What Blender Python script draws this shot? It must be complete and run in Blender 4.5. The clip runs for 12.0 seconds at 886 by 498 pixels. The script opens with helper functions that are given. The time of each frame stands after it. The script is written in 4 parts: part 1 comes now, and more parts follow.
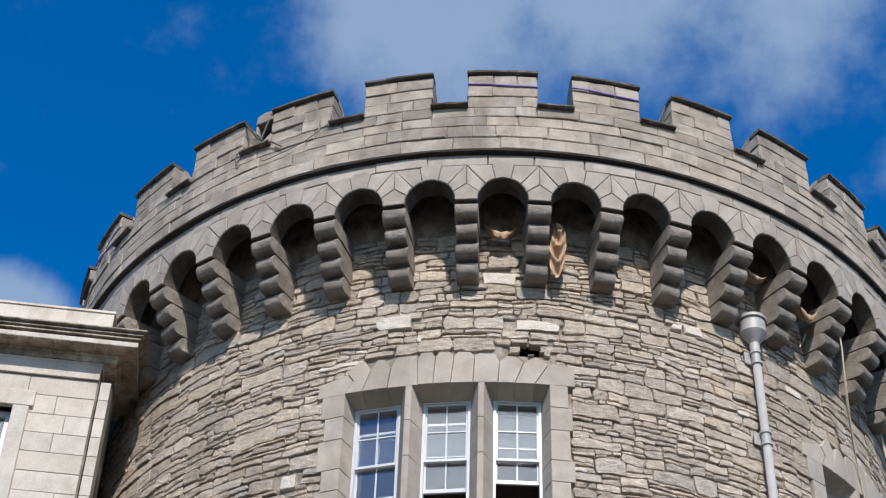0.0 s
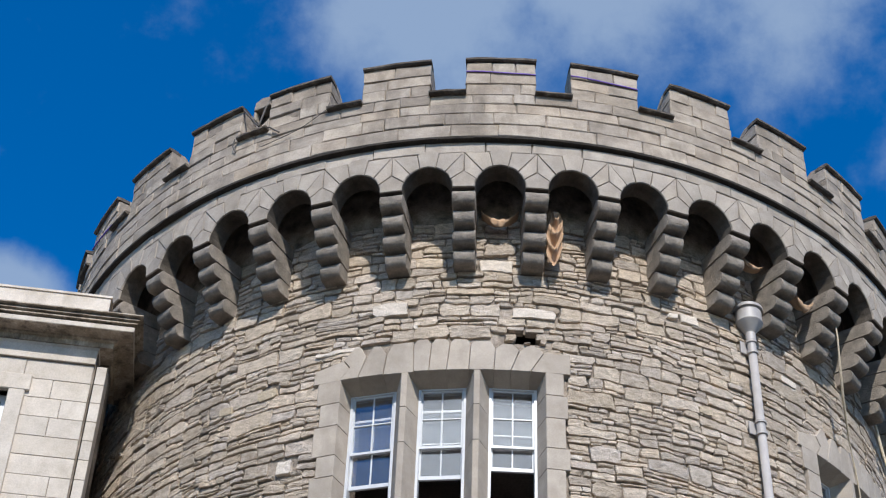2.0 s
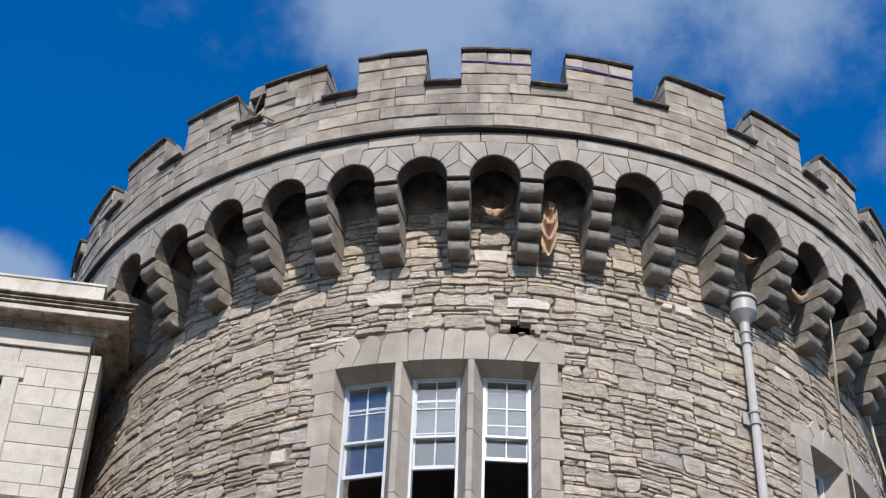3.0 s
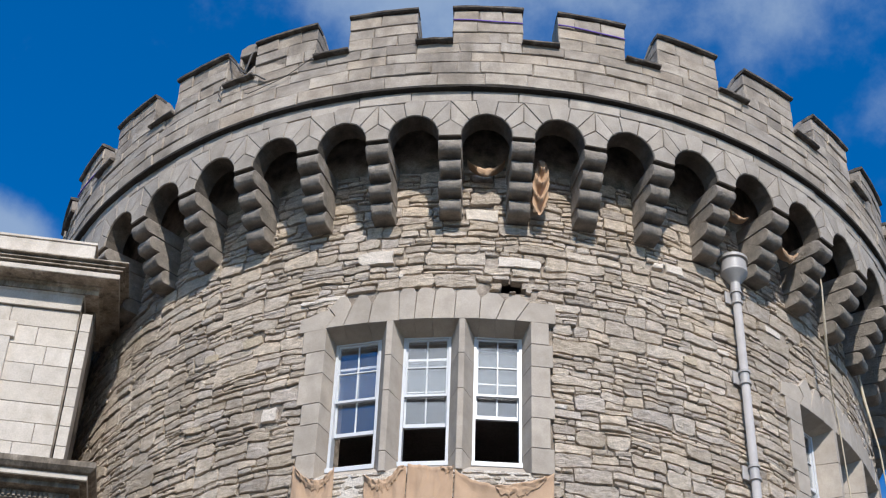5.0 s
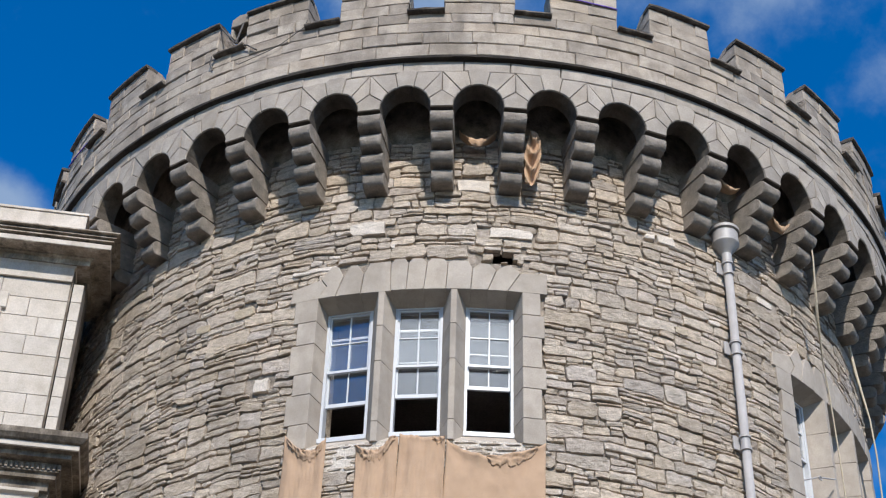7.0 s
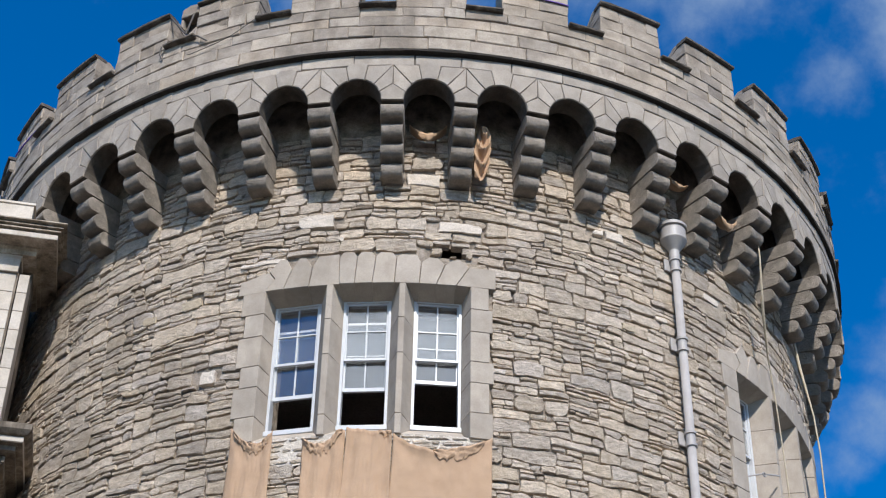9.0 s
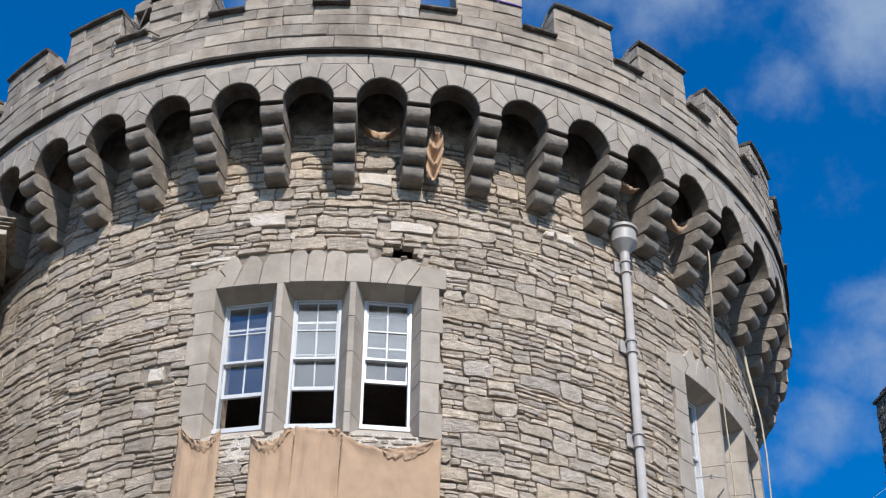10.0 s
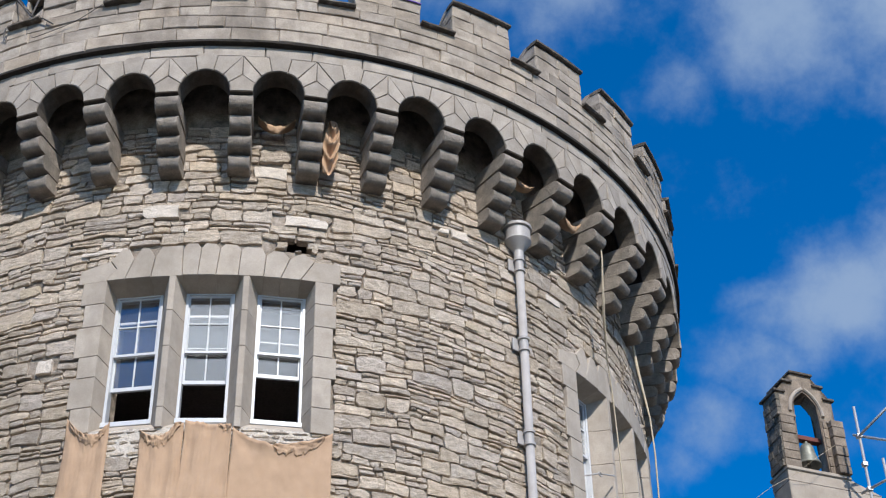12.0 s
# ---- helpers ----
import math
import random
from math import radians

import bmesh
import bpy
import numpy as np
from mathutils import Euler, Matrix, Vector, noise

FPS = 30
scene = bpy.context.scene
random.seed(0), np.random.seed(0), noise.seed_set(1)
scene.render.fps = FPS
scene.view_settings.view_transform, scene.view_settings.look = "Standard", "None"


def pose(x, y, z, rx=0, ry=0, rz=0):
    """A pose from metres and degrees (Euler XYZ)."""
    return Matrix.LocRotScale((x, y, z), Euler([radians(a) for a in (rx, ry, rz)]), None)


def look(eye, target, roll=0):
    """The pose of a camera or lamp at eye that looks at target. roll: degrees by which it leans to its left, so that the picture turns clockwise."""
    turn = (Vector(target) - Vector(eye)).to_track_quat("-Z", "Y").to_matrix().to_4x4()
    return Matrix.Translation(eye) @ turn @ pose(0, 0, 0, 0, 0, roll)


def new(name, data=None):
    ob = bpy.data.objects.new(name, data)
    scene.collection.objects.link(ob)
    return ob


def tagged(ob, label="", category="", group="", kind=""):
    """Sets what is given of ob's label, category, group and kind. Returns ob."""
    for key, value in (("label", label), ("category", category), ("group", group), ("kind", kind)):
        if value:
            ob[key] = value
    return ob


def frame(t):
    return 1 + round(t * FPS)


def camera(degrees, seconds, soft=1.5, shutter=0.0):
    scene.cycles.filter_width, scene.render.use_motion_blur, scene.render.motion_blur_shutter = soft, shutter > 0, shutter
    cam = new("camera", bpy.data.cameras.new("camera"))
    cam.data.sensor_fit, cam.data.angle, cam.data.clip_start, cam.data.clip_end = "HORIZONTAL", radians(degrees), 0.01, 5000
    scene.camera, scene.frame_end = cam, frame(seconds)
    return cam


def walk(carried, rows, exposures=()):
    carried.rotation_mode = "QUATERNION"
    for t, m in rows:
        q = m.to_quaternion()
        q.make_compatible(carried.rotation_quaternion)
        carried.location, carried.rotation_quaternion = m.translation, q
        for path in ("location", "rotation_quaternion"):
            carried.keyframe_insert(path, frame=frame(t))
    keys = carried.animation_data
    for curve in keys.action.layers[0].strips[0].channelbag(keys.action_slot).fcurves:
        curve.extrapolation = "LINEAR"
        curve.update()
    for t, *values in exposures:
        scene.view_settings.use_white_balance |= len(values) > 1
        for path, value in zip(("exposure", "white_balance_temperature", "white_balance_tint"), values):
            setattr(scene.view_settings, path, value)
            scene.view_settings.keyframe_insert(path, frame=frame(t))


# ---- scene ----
cam = camera(30.0, 12.0, soft=1.18)
EYE = (0.0, 0.0, 1.6)
# seconds and the camera's three turns in degrees: it pans where it stands
ROWS = [
    (0, 131.295, -1.467, 1.056),
    (0.5, 131.229, -1.631, 1.013),
    (1, 131.167, -1.710, 0.970),
    (1.5, 131.058, -1.709, 0.809),
    (2, 130.860, -1.740, 0.677),
    (2.5, 130.673, -1.771, 0.553),
    (3, 130.508, -1.754, 0.421),
    (3.2, 130.443, -1.728, 0.365),
    (4.8, 129.252, -1.671, 0.118),
    (5, 129.103, -1.659, 0.106),
    (5.5, 128.725, -1.628, 0.067),
    (6, 128.436, -1.604, 0.039),
    (6.5, 128.225, -1.563, -0.012),
    (6.7, 128.163, -1.532, -0.049),
    (8.3, 127.955, -1.183, -0.942),
    (8.5, 127.940, -1.116, -1.191),
    (9, 127.925, -0.892, -1.904),
    (9.5, 127.929, -0.661, -2.764),
    (10, 127.931, -0.400, -3.664),
    (10.5, 127.910, -0.007, -4.470),
    (11, 127.873, 0.381, -5.437),
    (11.5, 127.835, 0.739, -6.262),
    (12, 127.779, 1.099, -7.123),
]
walk(cam, [(t, pose(*EYE, rx, ry, rz)) for t, rx, ry, rz in ROWS])

# ---- light ----
SUN_TURN, SUN_UP = 9.0, 42.5          # degrees from the line tower-camera, and above the horizon
to_sun = Vector((math.sin(radians(SUN_TURN)) * math.cos(radians(SUN_UP)), -math.cos(radians(SUN_TURN)) * math.cos(radians(SUN_UP)), math.sin(radians(SUN_UP))))
sun_data = bpy.data.lights.new("sun", "SUN")
sun_data.energy, sun_data.angle, sun_data.color = 4.85, radians(0.53), (1.0, 0.965, 0.92)
sun = new("sun", sun_data)
sun.matrix_world = look(to_sun * 100, (0, 0, 0))

# clouds: middle (azimuth, elevation), half sizes, weight; all in degrees
CLOUDS = [(-3.0, 49.5, 8.5, 4.8, 1.25), (6.0, 51.2, 11.0, 6.0, 1.15), (15.5, 51.0, 8.0, 6.0, 1.1), (24.8, 45.2, 4.8, 4.4, 1.1), (29.5, 44.8, 5.0, 4.2, 1.0), (19.1, 42.5, 2.2, 1.5, 0.42), (-20.9, 37.5, 2.9, 1.4, 1.2),
          (24.5, 34.4, 4.4, 2.8, 0.85), (21.0, 33.0, 3.2, 1.5, 0.6), (21.5, 35.3, 2.4, 0.9, 0.5), (18.4, 31.2, 2.2, 1.8, 0.55), (16.8, 29.8, 2.2, 1.4, 0.45), (28.0, 35.0, 4.0, 2.6, 0.9), (27.0, 31.0, 4.0, 2.4, 0.55), (-48.0, 44.0, 9.0, 4.0, 0.9), (60.0, 50.0, 14.0, 6.0, 1.0)]
world = bpy.data.worlds.new("sky")
scene.world = world
world.use_nodes = True
wt = world.node_tree
wt.nodes.clear()


def wmath(op, a, b=None, clamp=False):
    n = wt.nodes.new("ShaderNodeMath")
    n.operation, n.use_clamp = op, clamp
    for i, v in enumerate((a, b)):
        if v is None:
            continue
        if isinstance(v, (int, float)):
            n.inputs[i].default_value = v
        else:
            wt.links.new(v, n.inputs[i])
    return n.outputs[0]


sky = wt.nodes.new("ShaderNodeTexSky")
sky.sky_type, sky.sun_disc = "NISHITA", False
sky.sun_elevation, sky.sun_rotation = radians(SUN_UP), radians(180 - SUN_TURN)
sky.air_density, sky.dust_density, sky.ozone_density = 1.0, 0.2, 3.0
deeper = wt.nodes.new("ShaderNodeHueSaturation")
deeper.inputs["Saturation"].default_value, deeper.inputs["Value"].default_value = 1.45, 1.42
deeper.inputs["Hue"].default_value = 0.507
wt.links.new(sky.outputs[0], deeper.inputs["Color"])
coords = wt.nodes.new("ShaderNodeTexCoord")
apart = wt.nodes.new("ShaderNodeSeparateXYZ")
wt.links.new(coords.outputs["Generated"], apart.inputs[0])
az = wmath("MULTIPLY", wmath("ARCTAN2", apart.outputs[0], apart.outputs[1]), 57.2958)
el = wmath("MULTIPLY", wmath("ARCSINE", apart.outputs[2]), 57.2958)
total = 0.0
for a, e, ra, re_, wgt in CLOUDS:
    da = wmath("DIVIDE", wmath("SUBTRACT", az, a), ra)
    de = wmath("DIVIDE", wmath("SUBTRACT", el, e), re_)
    far = wmath("SQRT", wmath("ADD", wmath("MULTIPLY", da, da), wmath("MULTIPLY", de, de)))
    blob = wmath("MULTIPLY", wmath("SUBTRACT", 1.25, far, True), wgt)
    total = wmath("MAXIMUM", total, blob)
fluff = wt.nodes.new("ShaderNodeTexNoise")
fluff.inputs["Scale"].default_value, fluff.inputs["Detail"].default_value, fluff.inputs["Roughness"].default_value = 15.0, 10.0, 0.60
wt.links.new(coords.outputs["Generated"], fluff.inputs["Vector"])
dens = wmath("ADD", total, wmath("MULTIPLY", wmath("SUBTRACT", fluff.outputs[0], 0.5), 1.8))
cover = wt.nodes.new("ShaderNodeMapRange")
cover.interpolation_type = "SMOOTHSTEP"
for i, v in ((1, 0.08), (2, 1.08), (3, 0.0), (4, 0.80)):
    cover.inputs[i].default_value = v
wt.links.new(dens, cover.inputs[0])
cloudy = wt.nodes.new("ShaderNodeMix")
cloudy.data_type = "RGBA"
cloudy.inputs[7].default_value = (2.75, 3.7, 5.2, 1)
wt.links.new(cover.outputs[0], cloudy.inputs[0])
wt.links.new(deeper.outputs[0], cloudy.inputs[6])
back = wt.nodes.new("ShaderNodeBackground")
back.inputs["Strength"].default_value = 0.118
# bright bank of cloud round the sun, behind the camera
toward = wt.nodes.new("ShaderNodeVectorMath")
toward.operation = "DOT_PRODUCT"
toward.inputs[1].default_value = Vector((math.sin(radians(-1)) * 0.80, -math.cos(radians(-1)) * 0.80, 0.60)).normalized()
wt.links.new(coords.outputs["Generated"], toward.inputs[0])
halo = wt.nodes.new("ShaderNodeMapRange")
halo.interpolation_type = "SMOOTHSTEP"
for i, v in ((1, 0.952), (2, 0.985), (3, 0.0), (4, 0.95)):
    halo.inputs[i].default_value = v
wt.links.new(wmath("ADD", toward.outputs["Value"], wmath("MULTIPLY", wmath("SUBTRACT", fluff.outputs[0], 0.5), 0.12)), halo.inputs[0])
bright = wt.nodes.new("ShaderNodeMix")
bright.data_type = "RGBA"
bright.inputs[7].default_value = (12.5, 13.8, 15.6, 1)
wt.links.new(halo.outputs[0], bright.inputs[0])
wt.links.new(cloudy.outputs[2], bright.inputs[6])
wt.links.new(bright.outputs[2], back.inputs["Color"])
wt.links.new(back.outputs[0], wt.nodes.new("ShaderNodeOutputWorld").inputs["Surface"])
scene.view_settings.exposure = 0.06


# ---- materials ----
WARM = (1.0, 0.938, 0.886)            # part of the sun's warm tint, put into every material's colour to warm the shade


def material(name, colors, scale=4.0, fine=40.0, rough=0.85, bump=0.3, per_piece=0.0, stain=None, stain_scale=1.2, stain_amount=0.0, metal=0.0, streak=1.0, grain=0.25, islands=False, tints=()):
    """Stone, cloth or paint: two scales of mottling, stains with a shape of their own, grain and relief."""
    m = bpy.data.materials.new(name)
    m.use_nodes = True
    t = m.node_tree
    colors = [tuple(c * k for c, k in zip(col, WARM)) for col in colors]
    stain = stain and tuple(c * k for c, k in zip(stain, WARM))
    b = t.nodes["Principled BSDF"]
    b.inputs["Roughness"].default_value, b.inputs["Metallic"].default_value = rough, metal
    tc = t.nodes.new("ShaderNodeTexCoord")
    info = t.nodes.new("ShaderNodeObjectInfo")
    geo = t.nodes.new("ShaderNodeNewGeometry")
    seed = geo.outputs["Random Per Island"] if islands else info.outputs["Random"]
    place = t.nodes.new("ShaderNodeVectorMath")
    place.operation = "ADD"
    spread = t.nodes.new("ShaderNodeMath")
    spread.operation = "MULTIPLY"
    spread.inputs[1].default_value = 37.0
    t.links.new(seed, spread.inputs[0])
    t.links.new(tc.outputs["Object"], place.inputs[0])
    t.links.new(spread.outputs[0], place.inputs[1])

    def noise_at(sc, detail, rgh, squash=1.0, source=None):
        mp = t.nodes.new("ShaderNodeMapping")
        mp.inputs["Scale"].default_value = (1, 1, squash)
        t.links.new(source or place.outputs[0], mp.inputs[0])
        n = t.nodes.new("ShaderNodeTexNoise")
        n.inputs["Scale"].default_value, n.inputs["Detail"].default_value, n.inputs["Roughness"].default_value = sc, detail, rgh
        t.links.new(mp.outputs[0], n.inputs["Vector"])
        return n.outputs[0]

    def mixed(kind, fac, a, c):
        n = t.nodes.new("ShaderNodeMix")
        n.data_type, n.blend_type = "RGBA", kind
        for s, v in ((0, fac), (6, a), (7, c)):
            if isinstance(v, (float, int)):
                n.inputs[s].default_value = v
            elif isinstance(v, tuple):
                n.inputs[s].default_value = (*v, 1)
            else:
                t.links.new(v, n.inputs[s])
        return n.outputs[2]

    broad = noise_at(scale, 6, 0.6, streak)
    small = noise_at(fine, 5, 0.7, streak)
    ramp = t.nodes.new("ShaderNodeValToRGB")
    ramp.color_ramp.interpolation = "LINEAR"
    els = ramp.color_ramp.elements
    while len(els) < len(colors):
        els.new(0.5)
    for i, c in enumerate(colors):
        els[i].position = 0.3 + 0.42 * i / max(1, len(colors) - 1)
        els[i].color = (*c, 1)
    t.links.new(broad, ramp.inputs[0])
    col = ramp.outputs[0]
    if per_piece:
        pv = t.nodes.new("ShaderNodeMapRange")
        pv.inputs[3].default_value, pv.inputs[4].default_value = 1 - per_piece, 1 + per_piece
        t.links.new(seed, pv.inputs[0])
        grey = t.nodes.new("ShaderNodeCombineColor")
        for i in range(3):
            t.links.new(pv.outputs[0], grey.inputs[i])
        col = mixed("MULTIPLY", 1.0, col, grey.outputs[0])
        wn = t.nodes.new("ShaderNodeTexWhiteNoise")
        wn.noise_dimensions = "1D"
        t.links.new(spread.outputs[0], wn.inputs["W"])
        warm = t.nodes.new("ShaderNodeMapRange")
        warm.inputs[1].default_value, warm.inputs[2].default_value, warm.inputs[4].default_value = 0.55, 1.0, min(1.0, per_piece * 2.2)
        t.links.new(wn.outputs[0], warm.inputs[0])
        col = mixed("MULTIPLY", warm.outputs[0], col, (1.04, 0.975, 0.87))
    if tints:
        wn2 = t.nodes.new("ShaderNodeTexWhiteNoise")
        wn2.noise_dimensions = "1D"
        t.links.new(seed, wn2.inputs["W"])
        hue = t.nodes.new("ShaderNodeValToRGB")
        he = hue.color_ramp.elements
        while len(he) < len(tints):
            he.new(0.5)
        for i, c in enumerate(tints):
            he[i].position = i / (len(tints) - 1)
            he[i].color = (*c, 1)
        t.links.new(wn2.outputs[0], hue.inputs[0])
        col = mixed("MULTIPLY", 1.0, col, hue.outputs[0])
    g = t.nodes.new("ShaderNodeMapRange")
    g.inputs[1].default_value, g.inputs[2].default_value, g.inputs[3].default_value, g.inputs[4].default_value = 0.3, 0.7, 1 - grain, 1 + grain
    t.links.new(small, g.inputs[0])
    gc = t.nodes.new("ShaderNodeCombineColor")
    for i in range(3):
        t.links.new(g.outputs[0], gc.inputs[i])
    col = mixed("MULTIPLY", 1.0, col, gc.outputs[0])
    if stain:
        sn = noise_at(stain_scale, 8, 0.65, 0.45, tc.outputs["Object"])
        sm = t.nodes.new("ShaderNodeMapRange")
        sm.inputs[1].default_value, sm.inputs[2].default_value, sm.inputs[4].default_value = 0.5, 0.68, stain_amount
        t.links.new(sn, sm.inputs[0])
        col = mixed("MIX", sm.outputs[0], col, stain)
    t.links.new(col, b.inputs["Base Color"])
    if bump:
        add = t.nodes.new("ShaderNodeMath")
        add.operation = "MULTIPLY_ADD"
        add.inputs[1].default_value = 0.7
        t.links.new(small, add.inputs[0])
        t.links.new(broad, add.inputs[2])
        bp = t.nodes.new("ShaderNodeBump")
        bp.inputs["Strength"].default_value, bp.inputs["Distance"].default_value = bump, 0.05
        t.links.new(add.outputs[0], bp.inputs["Height"])
        t.links.new(bp.outputs[0], b.inputs["Normal"])
    return m


RUBBLE = [(0.37, 0.322, 0.262), (0.54, 0.482, 0.41), (0.68, 0.622, 0.545)]
stone_rubble = material("rubble limestone", RUBBLE, 8, 34, 0.9, 0.9, 0.14, (0.22, 0.182, 0.132), 0.8, 0.58, streak=2.4, grain=0.26, tints=((0.76, 0.75, 0.75), (0.98, 0.99, 1.03), (1.0, 0.965, 0.91), (0.95, 0.95, 0.96), (1.13, 1.115, 1.085), (0.86, 0.84, 0.81), (1.05, 1.01, 0.94), (1.03, 1.04, 1.06)))
stone_rubble_far = material("rubble limestone joined", RUBBLE, 8, 34, 0.9, 0.9, 0.14, (0.22, 0.182, 0.132), 0.8, 0.58, streak=2.4, islands=True, grain=0.26, tints=((0.76, 0.75, 0.75), (0.98, 0.99, 1.03), (1.0, 0.965, 0.91), (0.95, 0.95, 0.96), (1.13, 1.115, 1.085), (0.86, 0.84, 0.81), (1.05, 1.01, 0.94), (1.03, 1.04, 1.06)))
stone_pale = material("pale limestone", [(0.52, 0.475, 0.415), (0.64, 0.595, 0.535)], 6, 45, 0.9, 0.4)
stone_ochre = material("ochre limestone", [(0.42, 0.355, 0.26), (0.50, 0.435, 0.335)], 6, 45, 0.9, 0.5)
mortar = material("old mortar", [(0.07, 0.06, 0.048), (0.27, 0.236, 0.198), (0.45, 0.40, 0.345)], 3.5, 30, 0.95, 0.8)
mortar_pale = material("fresh lime mortar", [(0.56, 0.52, 0.46), (0.70, 0.66, 0.60)], 6, 40, 0.95, 0.8)
ashlar = material("ashlar limestone", [(0.245, 0.218, 0.188), (0.36, 0.328, 0.289), (0.46, 0.424, 0.376)], 2.2, 42, 0.88, 0.55, 0.15, (0.17, 0.147, 0.12), 1.9, 0.75, grain=0.2, streak=1.6, tints=((0.80, 0.78, 0.76), (1.0, 1.0, 1.0), (1.06, 1.0, 0.92), (0.92, 0.91, 0.90), (1.14, 1.12, 1.08), (0.86, 0.83, 0.78)))
arch_stone = material("arch limestone", [(0.305, 0.277, 0.244), (0.42, 0.387, 0.345)], 3, 50, 0.88, 0.45, 0.13, (0.22, 0.197, 0.168), 2.2, 0.55, grain=0.16)
# near-black stone: the shade under the arches is put into its colour
soffit_shade = material("grimy arch soffit", [(0.05, 0.042, 0.034), (0.09, 0.078, 0.064), (0.14, 0.125, 0.105)], 4, 40, 0.95, 0.4)
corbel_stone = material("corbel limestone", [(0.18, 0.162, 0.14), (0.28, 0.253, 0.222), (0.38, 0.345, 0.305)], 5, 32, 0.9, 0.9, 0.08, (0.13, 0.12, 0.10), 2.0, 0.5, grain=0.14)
coping_stone = material("weathered coping", [(0.055, 0.047, 0.04), (0.09, 0.077, 0.064), (0.20, 0.18, 0.155)], 5, 45, 0.95, 0.6, 0.15)
# near-black that paints the shade of the string course and of small holes
shade_black = material("soot-black weathered stone", [(0.022, 0.019, 0.016), (0.05, 0.043, 0.036)], 5, 40, 0.95, 0.4)
surround_stone = material("dressed granite", [(0.32, 0.285, 0.245), (0.38, 0.345, 0.30), (0.43, 0.39, 0.345)], 3, 60, 0.88, 0.2, 0.10, (0.24, 0.215, 0.18), 1.6, 0.5, grain=0.12)
portland = material("portland stone", [(0.42, 0.388, 0.342), (0.51, 0.477, 0.43), (0.58, 0.55, 0.503)], 2.5, 40, 0.85, 0.2, 0.08, (0.33, 0.293, 0.24), 2.4, 0.6, grain=0.10)
cornice_stone = material("grimy cornice stone", [(0.17, 0.145, 0.112), (0.34, 0.30, 0.248), (0.54, 0.50, 0.44)], 4.5, 35, 0.88, 0.3, 0.05, (0.05, 0.04, 0.03), 4.0, 0.88, streak=0.5)
# soot on the lower cornice; painted shade on the backing and side walls
soot_shade_stone = material("soot-stained stone", [(0.07, 0.056, 0.042), (0.17, 0.145, 0.115), (0.36, 0.32, 0.27)], 5, 35, 0.9, 0.4, 0.05, (0.045, 0.036, 0.028), 4.0, 0.7, streak=0.5)
gable_stone = material("gable limestone", [(0.12, 0.095, 0.072), (0.22, 0.185, 0.148), (0.31, 0.265, 0.215)], 3, 30, 0.9, 0.5, 0.12, (0.075, 0.066, 0.055), 2.2, 0.7)
gable_rubble = material("gable rubble", [(0.08, 0.075, 0.065), (0.15, 0.14, 0.12), (0.22, 0.20, 0.17)], 6, 30, 0.95, 0.8, 0.2)
burlap = material("burlap", [(0.41, 0.285, 0.19), (0.49, 0.35, 0.24)], 3, 160, 0.95, 0.25, 0.04, (0.42, 0.29, 0.19), 2.5, 0.35, grain=0.10)
white_paint = material("white paint", [(0.49, 0.535, 0.59), (0.565, 0.605, 0.65)], 6, 60, 0.4, 0.05, grain=0.04)
grey_metal = material("grey painted iron", [(0.35, 0.345, 0.345), (0.42, 0.415, 0.415)], 5, 50, 0.5, 0.08, stain=(0.26, 0.25, 0.24), stain_scale=3, stain_amount=0.4, grain=0.06)
dark_iron = material("dark iron", [(0.05, 0.045, 0.04), (0.09, 0.08, 0.07)], 8, 60, 0.6, 0.2)
galvanised = material("galvanised tube", [(0.48, 0.50, 0.52), (0.58, 0.60, 0.62)], 8, 60, 0.45, 0.1, metal=0.6, grain=0.08)
bronze = material("bell bronze", [(0.16, 0.175, 0.155), (0.26, 0.27, 0.235)], 6, 40, 0.5, 0.15, metal=0.35)
red_beam = material("red oxide beam", [(0.12, 0.038, 0.03), (0.18, 0.055, 0.042)], 6, 40, 0.8, 0.2)
rope_fibre = material("rope fibre", [(0.42, 0.37, 0.28), (0.55, 0.49, 0.38)], 20, 120, 0.95, 0.3)
purple_tape = material("purple cord", [(0.13, 0.07, 0.42), (0.18, 0.10, 0.5)], 8, 60, 0.6, 0.0)
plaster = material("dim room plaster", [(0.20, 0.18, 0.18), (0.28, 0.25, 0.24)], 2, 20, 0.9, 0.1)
slate = material("roof slate", [(0.10, 0.105, 0.12), (0.16, 0.165, 0.18)], 4, 30, 0.7, 0.3)
asphalt = material("asphalt", [(0.045, 0.045, 0.047), (0.065, 0.064, 0.062)], 1.5, 60, 0.92, 0.3)

glass = bpy.data.materials.new("window glass")
glass.use_nodes = True
gt = glass.node_tree
gb = gt.nodes["Principled BSDF"]
gb.inputs["Base Color"].default_value, gb.inputs["Roughness"].default_value, gb.inputs["IOR"].default_value = (0.62, 0.64, 0.66, 1), 0.03, 2.0
gb.inputs["Transmission Weight"].default_value = 0.955     # a little of the grey base colour shows


# ---- building helpers ----
def link_mesh(name, bm, mat, parent=None, label=""):
    bmesh.ops.recalc_face_normals(bm, faces=bm.faces)
    me = bpy.data.meshes.new(name)
    bm.to_mesh(me)
    bm.free()
    me.materials.append(mat)
    ob = new(name, me)
    if parent is not None:
        ob.parent = parent
    return tagged(ob, label) if label else ob


def part(name, bm, mat, parent, label=""):
    return link_mesh(name, bm, mat, parent, label)


def part_again(ob, parent, turn=0.0, name=""):
    """The same mesh once more as a part, turned about the tower's axis."""
    o = new(name or ob.name.split(".")[0], ob.data)
    o.parent, o.rotation_euler = parent, (0, 0, radians(turn))
    return o


